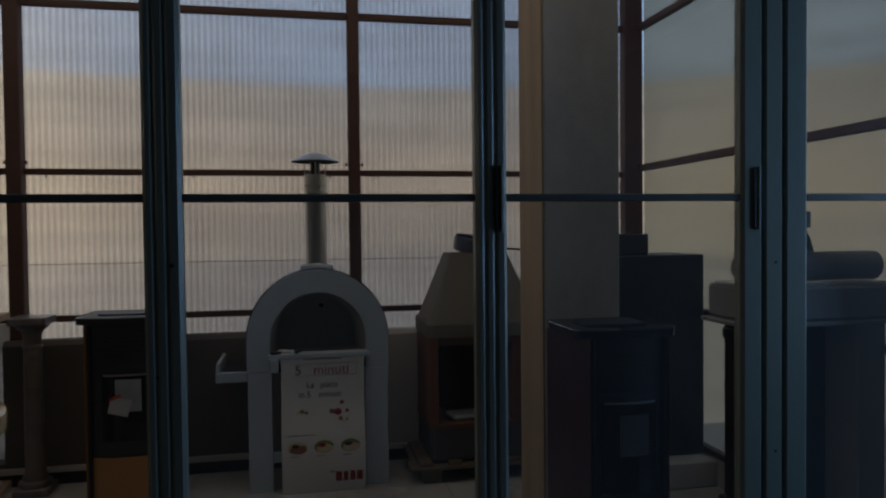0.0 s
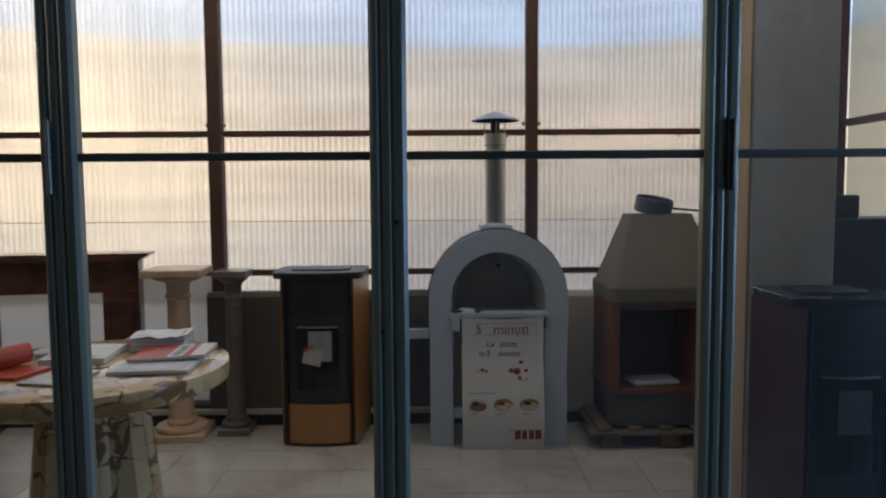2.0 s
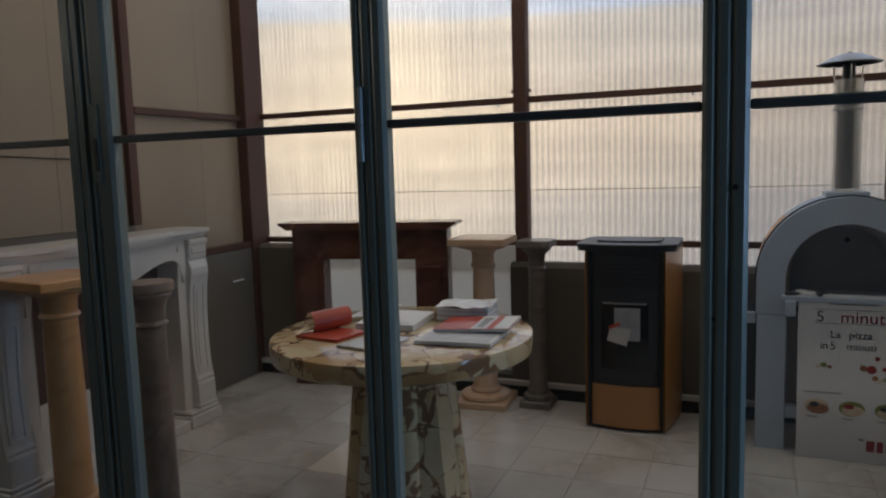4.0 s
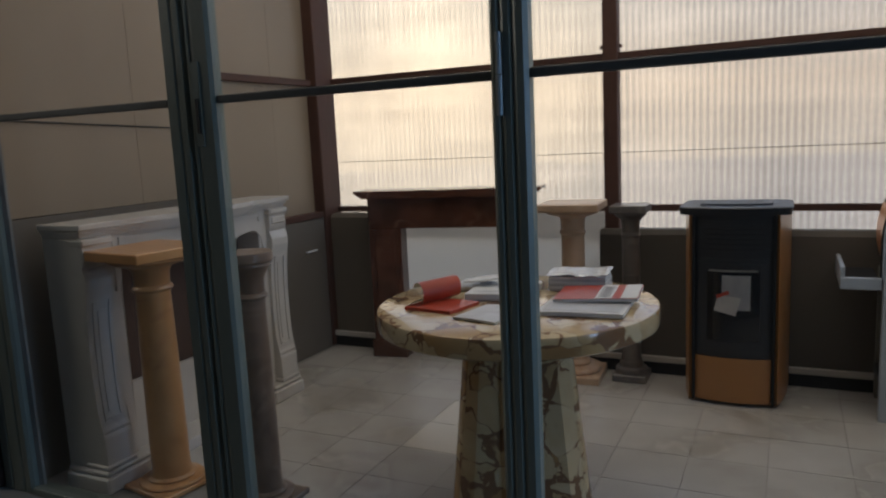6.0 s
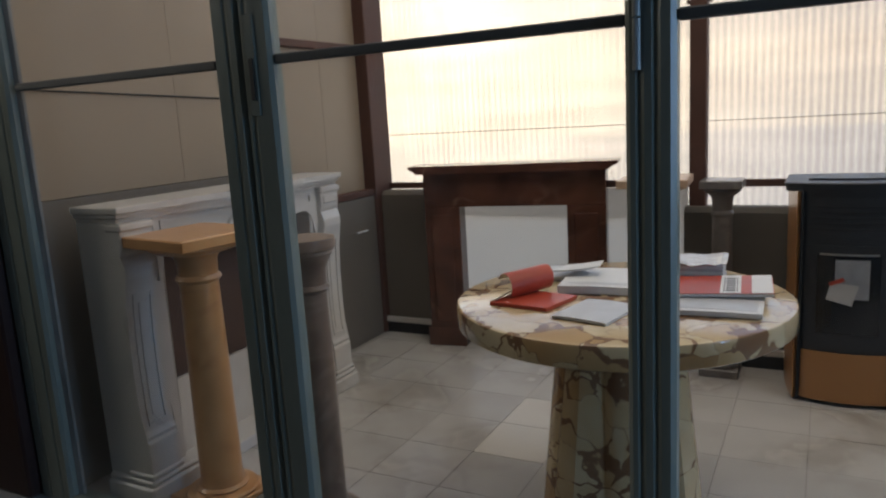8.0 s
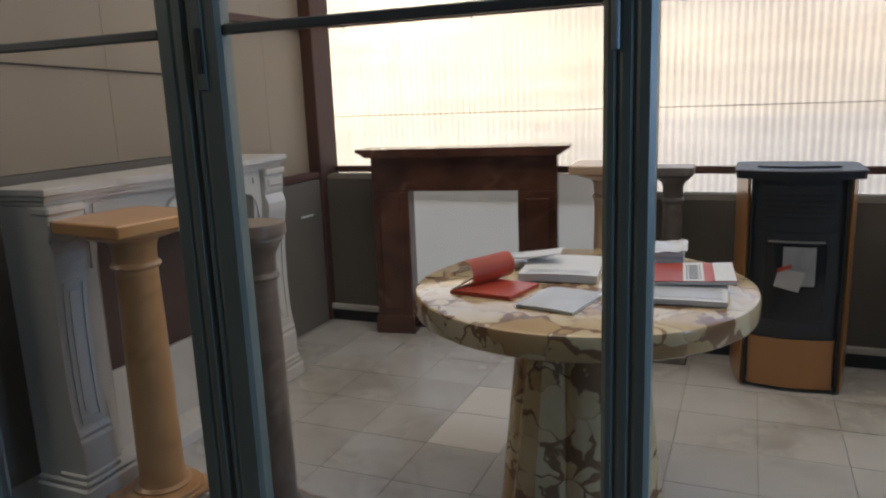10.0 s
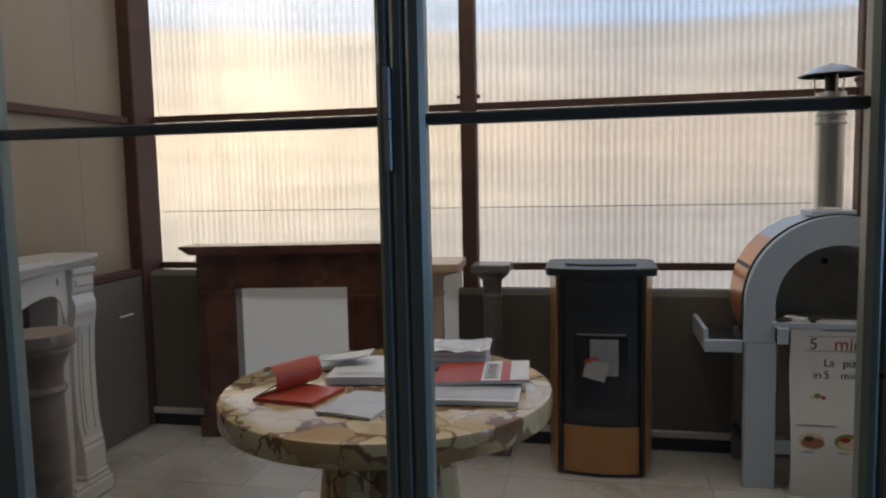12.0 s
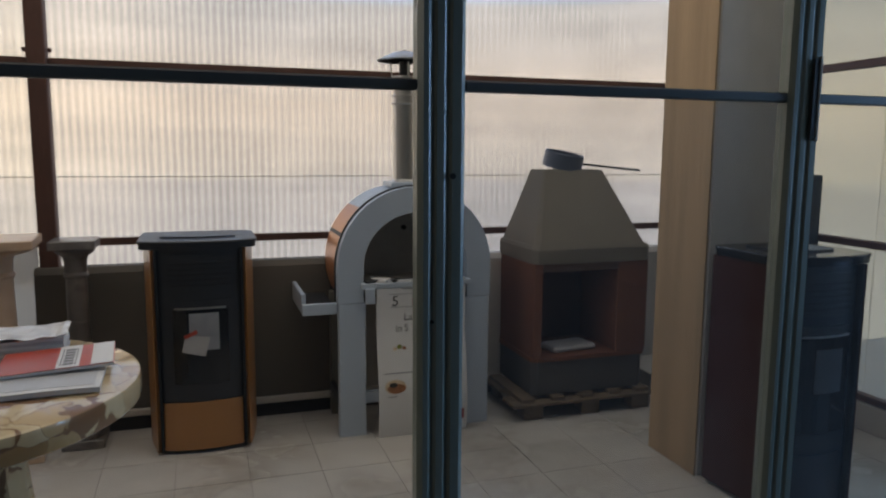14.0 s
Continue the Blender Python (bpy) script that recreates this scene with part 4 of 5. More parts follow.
def advertising_panel():
    """White card leaning on the oven, gently bowed."""
    s = thing("advertising_panel", pose(-1.70, 7.735, 0.0), "white printed card about pizza leaning against the oven", "sign")
    W, H = 0.49, 0.835

    def y_at(z):
        return 0.0 + 0.045 * (z / H) ** 2 - 0.018 * math.sin(2.2 * math.pi * z / H)

    def tilt(z):
        return math.degrees(math.atan((y_at(z + 0.01) - y_at(z - 0.01)) / 0.02))
    pts = [(y_at(H * i / 24), H * i / 24) for i in range(25)]
    part("card", prism(pts + [(y + 0.006, z) for y, z in reversed(pts)], "x", -W / 2, W / 2), M_PAPER, s, "white card")

    def on(x, z, off=0.0012):
        return Matrix.Translation((x, y_at(z) - off, z)) @ pose(0, 0, 0, 90 - tilt(z), 0, 0)

    def bar(name, x, z, w, h, m, lab=""):
        return part(name, moved(box(-w / 2, w / 2, -h / 2, h / 2, -0.0006, 0.0006), on(x, z)), m, s, lab)

    def disc(name, x, z, w, h, m, off=0.0012):
        b = bmesh.new()
        bmesh.ops.create_cone(b, cap_ends=True, segments=20, radius1=1, radius2=1, depth=1)
        bmesh.ops.scale(b, verts=b.verts, vec=(w / 2, h / 2, 0.0008))
        return part(name, moved(b, on(x, z, off)), m, s)
    zt = 0.725
    lettering("title_figure", "5", 0.078, M_INK, s, on(-0.145, zt - 0.026))
    lettering("title_word", "minuti", 0.084, M_DKRED, s, on(0.05, zt - 0.028))
    bar("title_line", 0.01, zt + 0.036, 0.38, 0.003, M_GREYINK)
    bar("title_line", 0.01, zt - 0.034, 0.38, 0.003, M_GREYINK)
    bar("title_line", 0.20, zt, 0.003, 0.07, M_GREYINK)
    for word, x, z in (("La", -0.075, 0.618), ("pizza", 0.035, 0.618), ("in", -0.125, 0.56), ("5", -0.085, 0.56), ("minuti", 0.04, 0.56)):
        lettering("text", word, 0.052, M_INK, s, on(x, z))
    for i, (x, z, w, m) in enumerate(((-0.15, 0.47, 0.02, M_CREAMP), (-0.125, 0.48, 0.025, M_GREENP), (-0.10, 0.472, 0.02, M_BROWNP), (0.05, 0.475, 0.03, M_BROWNP), (0.085, 0.47, 0.04, M_DKRED),
                                      (0.11, 0.525, 0.022, M_DKRED), (0.14, 0.475, 0.02, M_DKRED), (0.10, 0.43, 0.025, M_BROWNP), (0.12, 0.415, 0.016, M_CREAMP), (0.14, 0.425, 0.015, M_GREENP))):
        disc("food_print", x, z, w * 1.1, w, m)
    for x, m1, m2 in ((-0.155, M_BROWNP, M_CREAMP), (0.0, M_CREAMP, M_BROWNP), (0.155, M_CREAMP, M_DKRED)):
        disc("photo", x, 0.275, 0.115, 0.075, M_CREAMP if m1 == M_BROWNP else M_GREENP)
        disc("photo_detail", x + 0.005, 0.265, 0.10, 0.05, m1, 0.0024)
        disc("photo_detail", x - 0.012, 0.285, 0.045, 0.025, M_DKRED if m2 == M_BROWNP else M_INK, 0.0034)
        bar("small_print", x - 0.02, 0.222, 0.05, 0.006, M_GREYINK)
    bar("small_print", -0.13, 0.345, 0.17, 0.006, M_GREYINK)
    bar("small_print", 0.0, 0.79, 0.22, 0.006, M_GREYINK)
    # maker's mark as plain blocks
    for i, w in enumerate((0.036, 0.028, 0.030, 0.036)):
        bar("maker_mark", 0.085 + i * 0.041, 0.093, w, 0.058, M_DKRED, "dark red maker's mark")
    bar("maker_mark", 0.045, 0.125, 0.025, 0.012, M_GREYINK)


advertising_panel()


def corner_fireplace(at):
    f = thing("fireplace", at, "brick fireplace with concrete hood standing on a pallet", "fireplace")
    W, D, C = 0.365, 0.24, 0.03

    def ring(w, d, z, c=C, shift=0.0):
        return [(-w + shift, D, z), (-w + shift, -d + c, z), (-w + c + shift, -d, z), (w - c + shift, -d, z), (w + shift, -d + c, z), (w + shift, D, z)]
    part("base_slab", loft([ring(W - 0.005, D - 0.005, 0.13), ring(W - 0.005, D - 0.005, 0.325)]), M_BASE, f, "dark cement base")
    part("sill", loft([ring(W + 0.006, D + 0.008, 0.3255), ring(W + 0.006, D + 0.008, 0.352)]), M_TERRA, f, "terracotta sill")
    for x0, x1 in ((-W, -W + 0.055), (W - 0.20, W)):
        part("jamb", box(x0, x1, -D, D, 0.3525, 0.885, 0.004), M_TERRA, f, "terracotta brick jamb")
    part("firebox_back", box(-W + 0.056, W - 0.201, D - 0.06, D, 0.3525, 0.885), M_DARKBRICK, f, "dark brick firebox")
    part("lintel", box(-W + 0.056, W - 0.201, -D, -D + 0.06, 0.84, 0.885), M_DARKBRICK, f)
    part("ashtray", moved(box(-0.16, 0.14, -0.09, 0.08, 0, 0.03, 0.01), pose(-0.06, -0.08, 0.353, 0, 0, 8)), M_GREYP, f, "grey ash grate")
    part("band", loft([ring(W + 0.008, D + 0.01, 0.8855), ring(W + 0.01, D + 0.012, 0.965), ring(W, D, 0.985)]), M_HOOD, f, "concrete band")
    top = [(-0.178, D, 1.40), (-0.175, 0.07, 1.40), (-0.165, 0.055, 1.40), (0.205, 0.055, 1.40), (0.215, 0.07, 1.40), (0.215, D, 1.40)]
    part("hood", loft([ring(W - 0.012, D - 0.012, 0.9855), top]), M_HOOD, f, "tapered concrete hood")
    return f


FP = pose(-0.688, 8.0, 0.0)
corner_fireplace(FP)
pallet = thing("pallet", FP, "worn wooden pallet under the fireplace", "pallet")
for x in (-0.36, 0.0, 0.33):
    for y in (-0.22, 0.0, 0.18):
        part("block", box(x - 0.06, x + 0.06, y - 0.05, y + 0.05, 0.0, 0.085, 0.006), M_PALLET, pallet)
for i in range(6):
    y = -0.30 + i * 0.09
    part("plank", box(-0.50 if i < 2 else -0.47, 0.40, y, y + 0.078, 0.0855, 0.106, 0.004), M_PALLET, pallet)
for i in range(5):
    part("bearer", box(-0.44 + i * 0.185, -0.36 + i * 0.185, -0.28, 0.225, 0.1065, 0.128, 0.003), M_PALLET, pallet)
pan = thing("roasting_pan", FP @ pose(0.0, 0.16, 1.452, 10, 8, 0), "dark blue round pan with long thin handle on the hood", "pan")
part("bowl", lathe([(0.115, -0.045), (0.12, -0.04), (0.12, 0.045), (0.115, 0.05), (0.111, 0.045), (0.111, -0.03), (0.01, -0.032)], 28), mat("blue_grey_enamel", (0.09, 0.11, 0.15), 0.4, 0.2, 0.1, 60), pan, "blue-grey bowl", True)
part("handle", rod((0.115, -0.02, 0.0), (0.52, -0.03, 0.02), 0.007), M_BLACK, pan, "thin dark handle")

# tall dark casing and its collar, beyond the pillar
casing = thing("stove_casing", pose(0.258, 7.66, 0.155), "tall plain blue-black steel casing by the sheets", "casing")
part("body", box(-0.33, 0.345, -0.22, 0.22, 0, 1.23, 0.008), M_NAVY, casing)
part("side_seam", box(0.341, 0.348, -0.19, 0.19, 0.02, 1.2), M_CHAR, casing)
part("collar", box(-0.22, 0.012, -0.16, 0.10, 1.2305, 1.36, 0.01), M_CHAR, casing, "dark collar")
structure("trim_plinth", box(-0.20, 0.608, 7.30, 8.235, 0.0, 0.154, 0.006), M_WHITEWALL, "low white plinth along the sheets")


def stone_fireplace():
    f = thing("stone_fireplace", pose(0.29, 6.20, 0.0), "grey sandstone fireplace surround with rolled cornice", "fireplace")
    part("lintel", box(-0.32, 0.335, -0.17, 0.16, 1.155, 1.30, 0.012), M_STONE, f, "sandstone lintel block")
    part("slab", box(-0.35, 0.34, -0.18, 0.17, 1.135, 1.154, 0.005), M_STONE, f)
    part("cornice", moved(lathe([(0.01, -0.37), (0.045, -0.365), (0.06, -0.34), (0.062, 0.0), (0.062, 0.29), (0.01, 0.295)], 20), pose(0.035, -0.08, 1.38, 0, 90, 0)), M_STONE, f, "rolled sandstone cornice", True)
    part("cornice_bed", box(-0.32, 0.335, -0.15, 0.10, 1.3005, 1.315, 0.003), M_WHITEM, f)
    part("leg", box(-0.24, -0.12, 0.0, 0.16, 0.0, 1.134, 0.008), M_CHAR, f, "dark inner leg")
    part("leg_band", box(-0.25, -0.11, -0.01, 0.16, 1.05, 1.10, 0.006), M_CHAR, f)
    part("leg", box(0.19, 0.335, -0.15, 0.14, 0.0, 1.134, 0.01), M_STONE, f, "sandstone leg")
    part("foot", box(-0.27, -0.09, -0.03, 0.16, 0.0, 0.34, 0.008), M_CHAR, f)
    part("firebox", box(-0.12, 0.19, 0.04, 0.14, 0.0, 1.134), M_BLACK, f, "black firebox")
    orn = thing("flue_fitting", pose(0.22, 6.12, 1.443), "dark cast flue fitting resting on the cornice", "fitting")
    part("body", loft([[(-0.08, -0.04, 0), (0.075, -0.04, 0), (0.075, 0.04, 0), (-0.08, 0.04, 0)], [(-0.06, -0.04, 0.055), (0.055, -0.04, 0.06), (0.055, 0.04, 0.06), (-0.06, 0.04, 0.055)],
                       [(-0.06, -0.04, 0.10), (0.03, -0.04, 0.10), (0.03, 0.04, 0.10), (-0.06, 0.04, 0.10)]]), M_CHAR, orn)
    part("cap", box(-0.06, 0.06, -0.04, 0.04, 0.10, 0.17, 0.004), M_STONE, orn)


stone_fireplace()


# brown marble mantel against the parapet
def brown_mantel():
    f = thing("mantelpiece", pose(-4.63, 8.272, 0, 0, 0, 9.2), "dark red-brown marble mantelpiece standing free", "mantelpiece")
    part("shelf", prism([(-0.64, 1.165), (-0.64, 1.15), (-0.61, 1.135), (-0.585, 1.115), (0.585, 1.115), (0.61, 1.135), (0.64, 1.15), (0.64, 1.165)], "y", -0.17, 0.04), M_ROSSO, f, "moulded marble shelf")
    part("frieze", box(-0.565, 0.565, -0.11, 0.02, 0.905, 1.115, 0.004), M_ROSSO, f)
    for sx in (-1, 1):
        x0, x1 = sorted((sx * 0.565, sx * 0.335))
        part("leg", box(x0, x1, -0.11, 0.02, 0.0, 0.904, 0.004), M_ROSSO, f)
        a0, a1 = sorted((sx * 0.52, sx * 0.38))
        part("leg_panel", box(a0, a1, -0.122, -0.109, 0.16, 0.86, 0.004), M_ROSSO, f)
        b0, b1 = sorted((sx * 0.58, sx * 0.325))
        part("plinth", box(b0, b1, -0.125, 0.02, 0.0, 0.12, 0.004), M_ROSSO, f)


brown_mantel()

def pedestal(at, h, cap, rad, base, m, label, square=True, seg=32, low=1.0):
    p = thing("pedestal_column", at, label, "column", "marble pedestal columns")
    part("base", merge(box(-base / 2, base / 2, -base / 2, base / 2, 0, 0.045 * low, 0.005), lathe([(base * 0.46, 0.045 * low + 0.0005), (base * 0.48, 0.06 * low), (base * 0.46, 0.075 * low), (rad * 1.25, 0.085 * low), (rad * 1.3, 0.10 * low), (rad * 1.15, 0.12 * low)], seg)), m, p, "", True)
    part("shaft", lathe([(rad * 1.1, 0.12 * low + 0.0005), (rad * 1.02, 0.12 * low + 0.03), (rad * 0.97, h * 0.5), (rad * 0.9, h - 0.195), (rad * 1.0, h - 0.19), (rad * 1.08, h - 0.18), (rad * 1.0, h - 0.168), (rad * 0.92, h - 0.165)], seg), m, p, "", True)
    neck = lathe([(rad * 0.92, h - 0.1645), (rad * 0.95, h - 0.11), (rad * 1.1, h - 0.085), (cap * 0.40, h - 0.068), (cap * 0.45, h - 0.055), (cap * 0.44, h - 0.045)], seg)
    if square:
        part("capital", merge(neck, box(-cap / 2, cap / 2, -cap / 2, cap / 2, h - 0.0445, h, 0.005)), m, p, "", True)
    else:
        part("capital", merge(neck, lathe([(cap * 0.46, h - 0.0445), (cap * 0.5, h - 0.036), (cap * 0.5, h - 0.014), (cap * 0.485, h)], seg)), m, p, "", True)
    return p


pedestal(pose(-3.735, 8.07, 0, 0, 0, 4), 1.08, 0.36, 0.075, 0.34, M_PINK, "rose-beige marble pedestal column near the sheets")
pedestal(pose(-3.40, 8.12, 0, 0, 0, 0), 1.06, 0.21, 0.055, 0.20, M_GREYC, "slim grey-brown marble pedestal column near the sheets")
COLF = (-5.068, 6.07)
pedestal(pose(*COLF, 0, 0, 0, -8), 1.088, 0.385, 0.082, 0.30, M_YELLOW, "honey-yellow marble pedestal column with square capital", low=0.5)
pedestal(pose(-4.543, 6.08, 0, 0, 0, 0), 1.075, 0.215, 0.07, 0.26, M_GREYM, "dark grey-brown marble pedestal column with round capital", False, low=0.6)


def white_mantel():
    """Carved white surround along the west wall; local x runs along the wall, front towards -y."""
    f = thing("marble_fireplace", pose(-5.395, 6.595, 0, 0, 0, 90), "carved white marble fireplace surround along the beige wall", "fireplace")
    L, B = 0.70, 0.115

    def shelf(z0, z1, o):
        k = [(-L - o * 0.6, B), (-L - o * 0.6, -0.12 - o), (-L + 0.30, -0.125 - o)]
        for i in range(13):
            u = -1 + i / 6
            k.append((u * (L - 0.34), -0.14 - o - 0.04 * math.cos(u * math.pi / 2)))
        return prism(k + [(L - 0.30, -0.125 - o), (L + o * 0.6, -0.12 - o), (L + o * 0.6, B)], "z", z0, z1, 0.004)
    part("shelf", merge(shelf(1.176, 1.202, 0.03), shelf(1.158, 1.1755, 0.014), shelf(1.14, 1.1575, 0.0)), M_WHITEM, f, "moulded white marble shelf")
    # frieze with an arched lower edge that dips at both legs
    I = L - 0.18
    pts = [(-I, 1.139), (I, 1.139)]
    for i in range(33):
        u = 1 - i / 16
        a = abs(u)
        low = 0.93 + 0.10 * math.sin(math.pi * a / 1.64) ** 2 if a < 0.82 else 0.88 + 0.15 * math.sqrt(max(0.0, 1 - ((a - 0.82) / 0.18) ** 2))
        pts.append((u * I, low))
    part("frieze", prism(pts, "y", -0.105, 0.0), M_WHITEM, f, "arched white frieze")
    part("frieze_moulding", prism([(-I + 0.03, 1.075), (-I + 0.03, 1.12), (I - 0.03, 1.12), (I - 0.03, 1.075), (I - 0.045, 1.075), (I - 0.045, 1.105), (-I + 0.045, 1.105), (-I + 0.045, 1.075)], "y", -0.113, -0.1055), M_WHITEM, f, "raised frieze moulding")
    part("cartouche", moved(lathe([(0.10, 0), (0.095, 0.014), (0.07, 0.018), (0.06, 0.008), (0.03, 0.026), (0.004, 0.03)], 24), pose(0, -0.105, 1.03, 90, 0, 0) @ Matrix.Diagonal((1.25, 0.75, 1.0, 1.0))), M_WHITEM, f, "oval carved cartouche", True)
    prof = [(0.10, -0.12), (0.105, -0.134), (0.25, -0.134), (0.265, -0.122), (0.275, -0.13), (0.30, -0.118), (0.38, -0.108), (0.52, -0.103), (0.68, -0.105), (0.80, -0.112), (0.88, -0.122), (0.925, -0.135), (0.965, -0.136),
            (0.995, -0.122), (1.01, -0.112), (1.02, -0.122), (1.04, -0.128), (1.139, -0.128)]

    def front(z):
        for (z0, y0), (z1, y1) in zip(prof, prof[1:]):
            if z0 <= z <= z1:
                return y0 + (y1 - y0) * (z - z0) / (z1 - z0)
        return -0.12

    def on_leg(x0, x1, z0, z1, out):
        zs = [z0 + (z1 - z0) * i / 10 for i in range(11)]
        return prism([(front(z) - out, z) for z in zs] + [(front(z) + 0.004, z) for z in reversed(zs)], "x", x0, x1)
    for sx in (-1, 1):
        x0, x1 = sorted((sx * L, sx * (L - 0.15)))
        part("leg", prism([(y, z) for z, y in prof] + [(B, 1.139), (B, 0.10)], "x", x0, x1, 0.004), M_WHITEM, f, "scrolled white marble leg")
        i0, i1 = sorted((sx * (L - 0.151), sx * (L - 0.22)))
        part("inner_jamb", prism([(-0.085, 0.10), (-0.085, 0.88), (-0.10, 0.95), (-0.10, 1.139), (0.11, 1.139), (0.11, 0.10)], "x", i0, i1, 0.005), M_WHITEM, f, "plain inner jamb")
        w0, w1 = x0 + 0.028, x1 - 0.028
        part("panel_frame", merge(on_leg(w0, w0 + 0.012, 0.32, 0.86, 0.006), on_leg(w1 - 0.012, w1, 0.32, 0.86, 0.006), on_leg(w0 + 0.013, w1 - 0.013, 0.32, 0.335, 0.006), on_leg(w0 + 0.013, w1 - 0.013, 0.845, 0.86, 0.006)), M_WHITEM, f, "raised panel frame")
        part("panel_field", on_leg(w0 + 0.026, w1 - 0.026, 0.36, 0.82, 0.005), M_WHITEM, f, "slim raised field")
        part("leg_cap", merge(box(x0 - 0.008, x1 + 0.008, -0.142, -0.05, 1.105, 1.138, 0.008), box(x0 + 0.01, x1 - 0.01, -0.136, -0.05, 1.045, 1.095, 0.01)), M_WHITEM, f, "moulded leg cap")
        part("leg_foot", box(x0 - 0.008, x1 + 0.008, -0.142, 0.0, 0.101, 0.125, 0.006), M_WHITEM, f)
        p0, p1 = sorted((sx * (L + 0.025), sx * (L - 0.25)))
        part("plinth", merge(box(p0, p1, -0.155, B, 0.0, 0.075, 0.008), box(p0 + 0.012, p1 - 0.012, -0.145, B, 0.0755, 0.10, 0.008)), M_WHITEM, f, "stepped plinth")
    part("hearth", box(-L + 0.252, L - 0.252, -0.15, B, 0.0, 0.06, 0.006), M_WHITEM, f, "white marble hearth slab")
    part("fire_board", box(-L + 0.222, L - 0.222, 0.02, 0.04, 0.06, 0.40), M_WHITEM, f, "white low board in the opening")
    part("back_plate", box(-L + 0.222, L - 0.222, 0.06, 0.075, 0.06, 1.13), M_DARKBRICK, f, "dark brown back plate")


white_mantel()


# ---- the round table and what lies on it ----
TX, TY, TZ = -3.53, 6.455, 0.84
table = thing("round_table", pose(TX, TY, 0, 0, 0, 20), "round cream and brown breccia marble table", "table")
part("tabletop", lathe([(0.40, TZ - 0.080), (0.538, TZ - 0.079), (0.547, TZ - 0.073), (0.55, TZ - 0.064), (0.55, TZ - 0.012), (0.547, TZ - 0.004), (0.539, TZ)], 72), M_BRECCIA, table, "thick round polished marble top", True)


def ped_section(h, z, c=0.05):
    return [(-h, -h + c, z), (-h + c, -h, z), (h - c, -h, z), (h, -h + c, z), (h, h - c, z), (h - c, h, z), (-h + c, h, z), (-h, h - c, z)]


part("pedestal", loft([ped_section(0.25, 0.0, 0.06), ped_section(0.25, 0.05, 0.06), ped_section(0.175, TZ - 0.081, 0.04)]), M_BRECCIA, table, "tapered marble pedestal")
for k in range(4):
    a = pose(0, 0, 0, 0, 0, 90 * k)
    secs = []
    for z, r, o in ((0.0, 0.085, 0.235), (0.4, 0.075, 0.198), (TZ - 0.0815, 0.07, 0.165)):
        secs.append([a @ Vector((r * math.cos(t_), -o - 0.6 * r * math.sin(t_), z)) for t_ in [math.pi * i / 10 for i in range(11)]])
    part("half_column", loft(secs), M_BRECCIA, table, "half-round marble rib", True)


def brochure(x, y, z, w, h, t, rz, m, label, lift=0.0, bands=()):
    """A closed booklet with a slightly bowed cover."""
    b = thing("brochure", pose(x, y, z, 0, 0, rz), label, "brochure", "brochures on the round table")
    n = 8

    def zz(u):
        return lift * (u ** 2) + 0.003 * math.sin(math.pi * u)
    pts = [(-w / 2 + w * i / n, zz(i / n)) for i in range(n + 1)]
    part("pages", prism(pts + [(p, q + t) for p, q in reversed(pts)], "y", -h / 2 + 0.002, h / 2 - 0.002), M_PAPER, b, "white pages")
    cov = [(-w / 2 - 0.001 + (w + 0.002) * i / n, zz(i / n) + t + 0.0005) for i in range(n + 1)]
    part("cover", prism(cov + [(p, q + 0.0015) for p, q in reversed(cov)], "y", -h / 2, h / 2), m, b)
    for u0, u1, v0, v1, bmat in bands:
        k = [(-w / 2 + w * (u0 + (u1 - u0) * i / 4), zz(u0 + (u1 - u0) * i / 4) + t + 0.0025) for i in range(5)]
        part("print", prism(k + [(p, q + 0.001) for p, q in reversed(k)], "y", -h / 2 + h * v0, -h / 2 + h * v1), bmat, b)
    return b


brochure(-3.23, 6.38, TZ + 0.001, 0.31, 0.25, 0.013, 2, M_PAPER, "thick white magazine lying on the marble table", 0.004,
         ((0.05, 0.45, 0.82, 0.90, M_GREYINK), (0.55, 0.95, 0.84, 0.88, M_GREYINK), (0.05, 0.95, 0.1, 0.7, M_GREYP)))
brochure(-3.215, 6.53, TZ + 0.021, 0.31, 0.25, 0.009, 5, M_RED, "red and white magazine on top of another", 0.012,
         ((0.50, 0.70, 0.005, 0.995, M_PAPER), (0.80, 0.995, 0.005, 0.995, M_PAPER), (0.85, 0.95, 0.78, 0.84, M_GREYINK)) + tuple((0.53, 0.67, 0.1 + 0.13 * i, 0.19 + 0.13 * i, M_INK) for i in range(6)))
brochure(-3.54, 6.215, TZ + 0.001, 0.18, 0.23, 0.007, -12, M_GREYP, "thin grey brochure near the table edge")
brochure(-3.62, 6.58, TZ + 0.001, 0.26, 0.30, 0.025, 6, M_PAPER, "white catalogue lying open-edged on the table", 0.0, ((0.1, 0.9, 0.1, 0.2, M_GREYP),))
brochure(-3.80, 6.70, TZ + 0.001, 0.16, 0.20, 0.010, 5, M_GREYP, "stack of pale leaflets near the far edge")
for i in range(4):
    brochure(-3.74 + 0.012 * i, 6.64 - 0.008 * i, TZ + 0.0315 + 0.005 * i, 0.14, 0.10, 0.003, -20 + 9 * i, M_PAPER, "fanned white paper leaflet on others", 0.02)
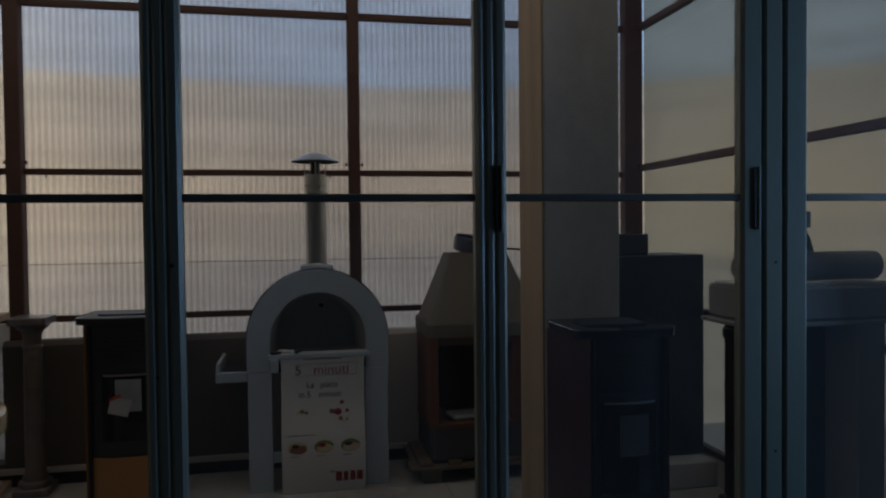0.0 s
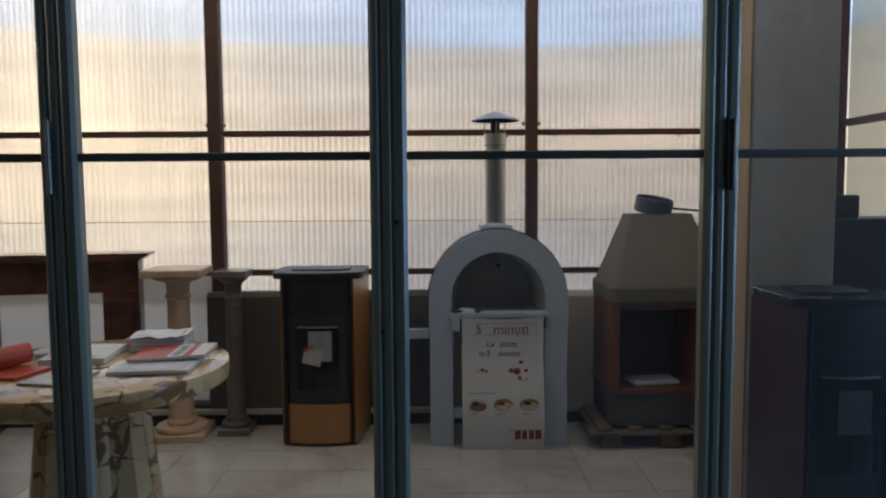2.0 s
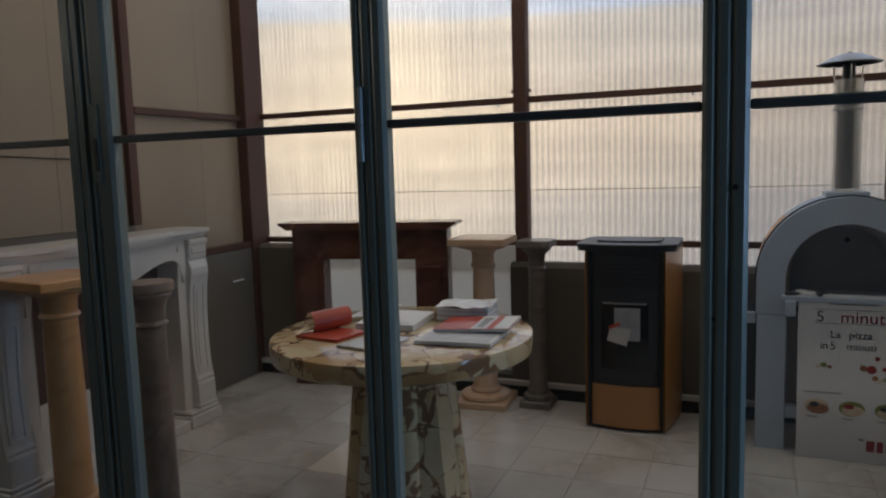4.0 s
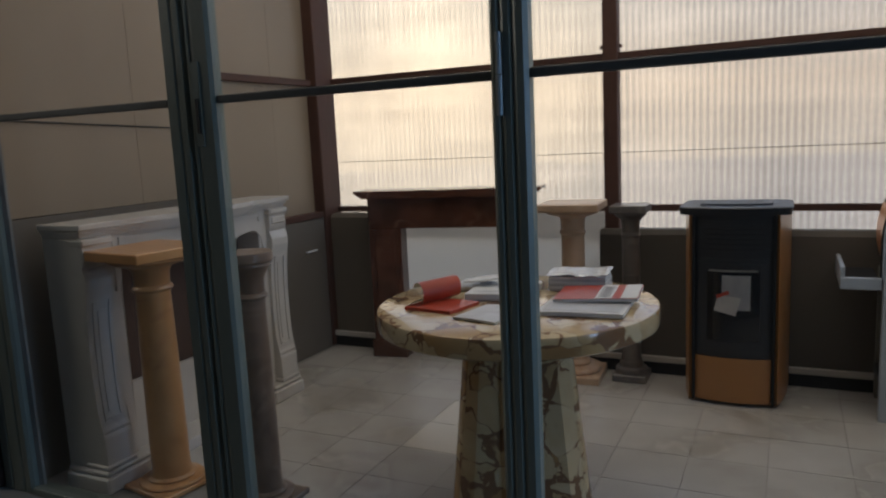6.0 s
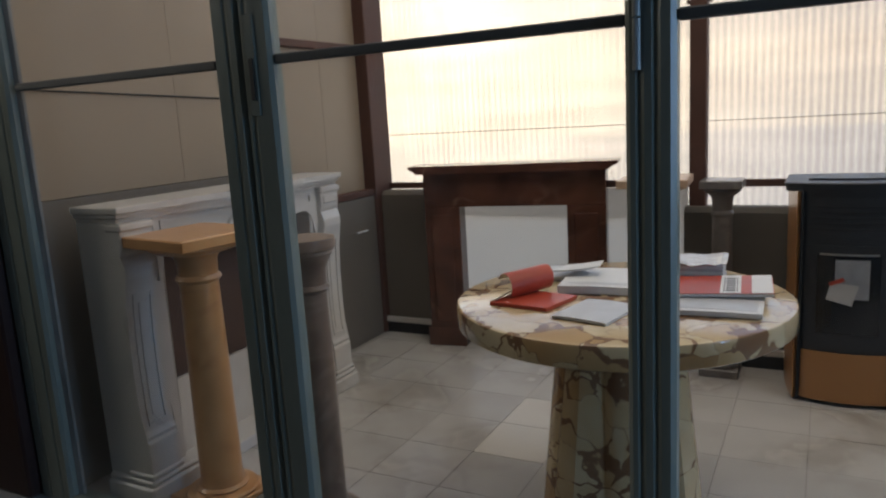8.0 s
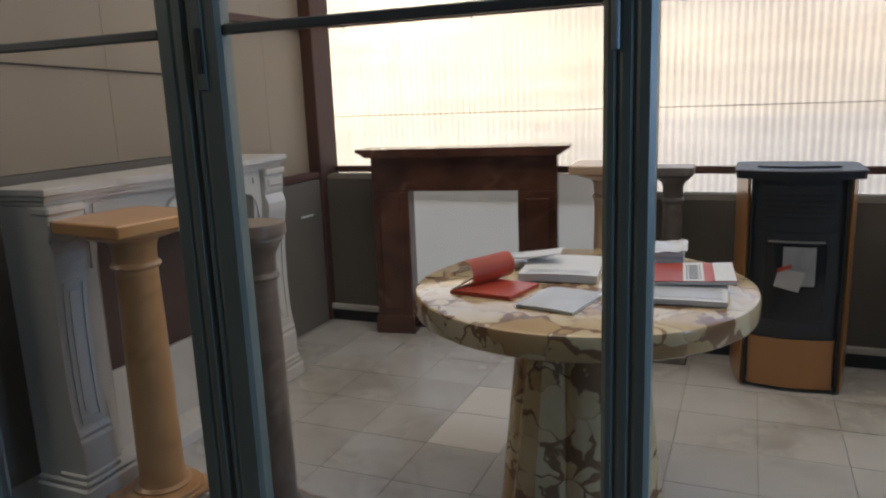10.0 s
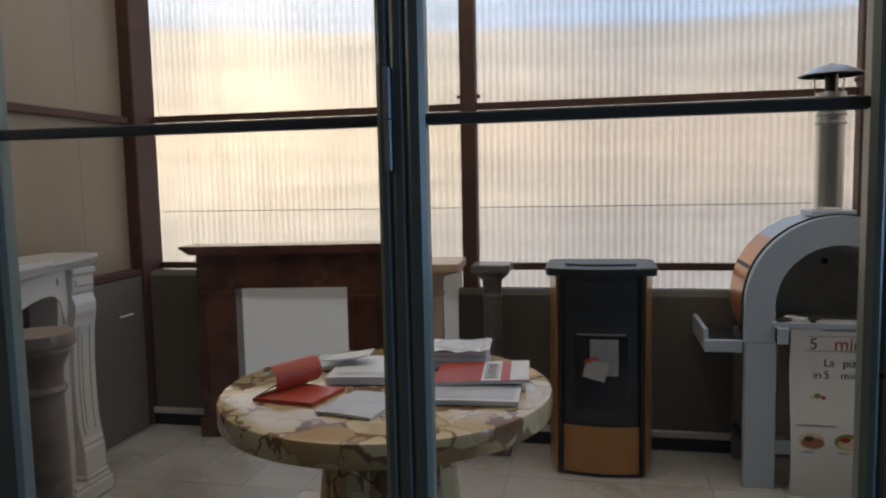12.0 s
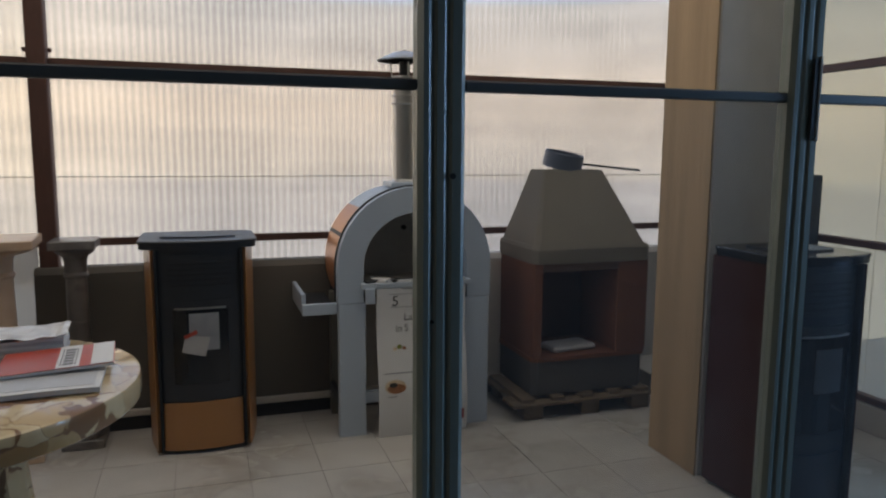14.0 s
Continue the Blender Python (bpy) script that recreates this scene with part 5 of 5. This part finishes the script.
# box of catalogues
cb = thing("catalogue_box", pose(-3.35, 6.765, TZ + 0.001, 0, 0, 4), "shrink-wrapped box of grey catalogues", "box")
for i in range(6):
    part("catalogue", moved(box(-0.118, 0.118, -0.088, 0.088, 0, 0.0095, 0.001), pose(random.uniform(-0.004, 0.004), random.uniform(-0.004, 0.004), 0.0102 * i, 0, 0, random.uniform(-2.5, 2.5))), M_PAPER if i % 2 else M_GREYP, cb)
wb = bmesh.new()
bmesh.ops.create_grid(wb, x_segments=14, y_segments=10, size=0.5)
for v in wb.verts:
    d_ = noise.noise(Vector((v.co.x * 5, v.co.y * 4, 0.3)))
    v.co = Vector((v.co.x * 0.26, v.co.y * 0.20, 0.069 + 0.010 * d_ + (0.008 if v.co.x > 0.4 else 0)))
bmesh.ops.solidify(wb, geom=wb.faces[:], thickness=0.0015)
part("wrapper", wb, mat("crumpled_clear_wrap", (0.62, 0.62, 0.62), 0.18, 0, 0.2, 40, 0.25, 12, 0.2), cb, "crumpled shiny wrap")


# open red catalogue with one leaf rolled over
def rolled_catalogue():
    b = thing("open_catalogue", pose(-3.775, 6.275, TZ + 0.001, 0, 0, -4), "red catalogue with its cover rolled back", "catalogue", "brochures on the round table")
    part("pages", prism([(-0.12, -0.07), (0.09, -0.085), (0.12, 0.10), (-0.08, 0.12)], "z", 0, 0.013, 0.001), M_RED, b, "red printed pages")
    # the cover springs from the near left edge and curls over to the far right
    def curl(r_in, r_out, trim=0.0):
        secs = []
        for i in range(15):
            a = radians(-95 + 250 * i / 14)
            row = []
            for v, r in ((trim, r_in), (1 - trim, r_in * 0.94), (1 - trim, r_out * 0.94), (trim, r_out)):
                ax = Vector((-0.10 + 0.085 * v, 0.005 + 0.155 * v, 0.048 + 0.010 * v))
                row.append(ax + Vector((r * 0.87 * math.cos(a), -r * 0.49 * math.cos(a), r * math.sin(a))))
            secs.append(row)
        return loft(secs)
    part("rolled_cover", curl(0.0435, 0.045), M_RED, b, "curled red cover", True)
    part("cover_lining", curl(0.0415, 0.043, 0.004), M_CREAMLEAF, b, "pale inside of the cover", True)
    part("loose_page", prism([(-0.115, 0.0135), (-0.10, 0.018), (-0.085, 0.030), (-0.084, 0.032), (-0.101, 0.0205), (-0.116, 0.0155)], "y", -0.06, 0.06), M_CREAMLEAF, b, "pale inner page")


rolled_catalogue()

# steel cabinet in the dark side room
cab = thing("steel_cabinet", pose(-7.32, 6.18, 0, 0, 0, 35), "grey sheet-steel cabinet on castors in the dark", "cabinet")
part("body", box(-0.28, 0.28, -0.25, 0.25, 0.12, 0.92, 0.01), M_CABINET, cab)
door = part("door", box(-0.25, 0.25, -0.268, -0.252, 0.16, 0.86, 0.005), M_CABINET, cab)
part("label_plate", box(0.02, 0.14, -0.272, -0.2685, 0.70, 0.80), M_PAPER, door, "white label")
for i in range(3):
    part("label_print", box(0.045, 0.125, -0.2745, -0.2725, 0.715 + i * 0.028, 0.727 + i * 0.028), M_INK, door)
part("sticker", box(0.06, 0.12, -0.272, -0.2685, 0.55, 0.65), M_YEL, door, "yellow sticker")
part("top_box", box(-0.20, 0.24, -0.22, 0.22, 0.9205, 1.08, 0.01), M_CABINET, cab)
for x in (-0.22, 0.22):
    for y in (-0.19, 0.19):
        part("castor", moved(lathe([(0.02, -0.02), (0.058, -0.018), (0.058, 0.018), (0.02, 0.02)], 18), pose(x, y, 0.06, 90, 0, 90)), M_BLACK, cab, "black castor")

# ---- floor tiles ----
PITCH = 0.33
tile_me = bpy.data.meshes.new("tile")
tb = box(-PITCH / 2 + 0.0015, PITCH / 2 - 0.0015, -PITCH / 2 + 0.0015, PITCH / 2 - 0.0015, -0.01, 0.0)
tb.to_mesh(tile_me)
tb.free()
tile_me.materials.append(M_TILE)
# paler tile copy: the patch of light on the floor is its colour
sunlit_me = tile_me.copy()
sunlit_me.materials[0] = mat("sunlit_glazed_tile", (0.70, 0.66, 0.59), 0.14, 0, 0.05, 14, 0.08, 3.0)
for i in range(-9, 11):
    for j in range(-3, 5):
        x, y = -2.785 + PITCH * i, 7.265 + PITCH * j
        if -5.7 < x < 0.7 and 5.7 < y < 8.4:
            t_ = new("tile", tile_me)
            t_.location = (x, y, random.uniform(-0.0006, 0.0004))
            t_.rotation_euler = (random.uniform(-0.0012, 0.0012), random.uniform(-0.0012, 0.0012), 0)
            t_.parent = floor
            if -4.2 < x < -4.0 and 6.7 < y < 7.5:
                t_.data = sunlit_me
hb = merge(*[box(-8.5 + 0.5 * i, -8.003 + 0.5 * i, -1.0 + 0.5 * j, -0.503 + 0.5 * j, -0.02, -0.001) for i in range(22) for j in range(13)])
hall_tiles = part("hall_tile", hb, mat("dark_hall_tile", (0.06, 0.056, 0.052), 0.4, 0, 0.1, 20, 0.2, 2), floor, "dark hall floor tiles")
hall_tiles["kind"] = "stuff"
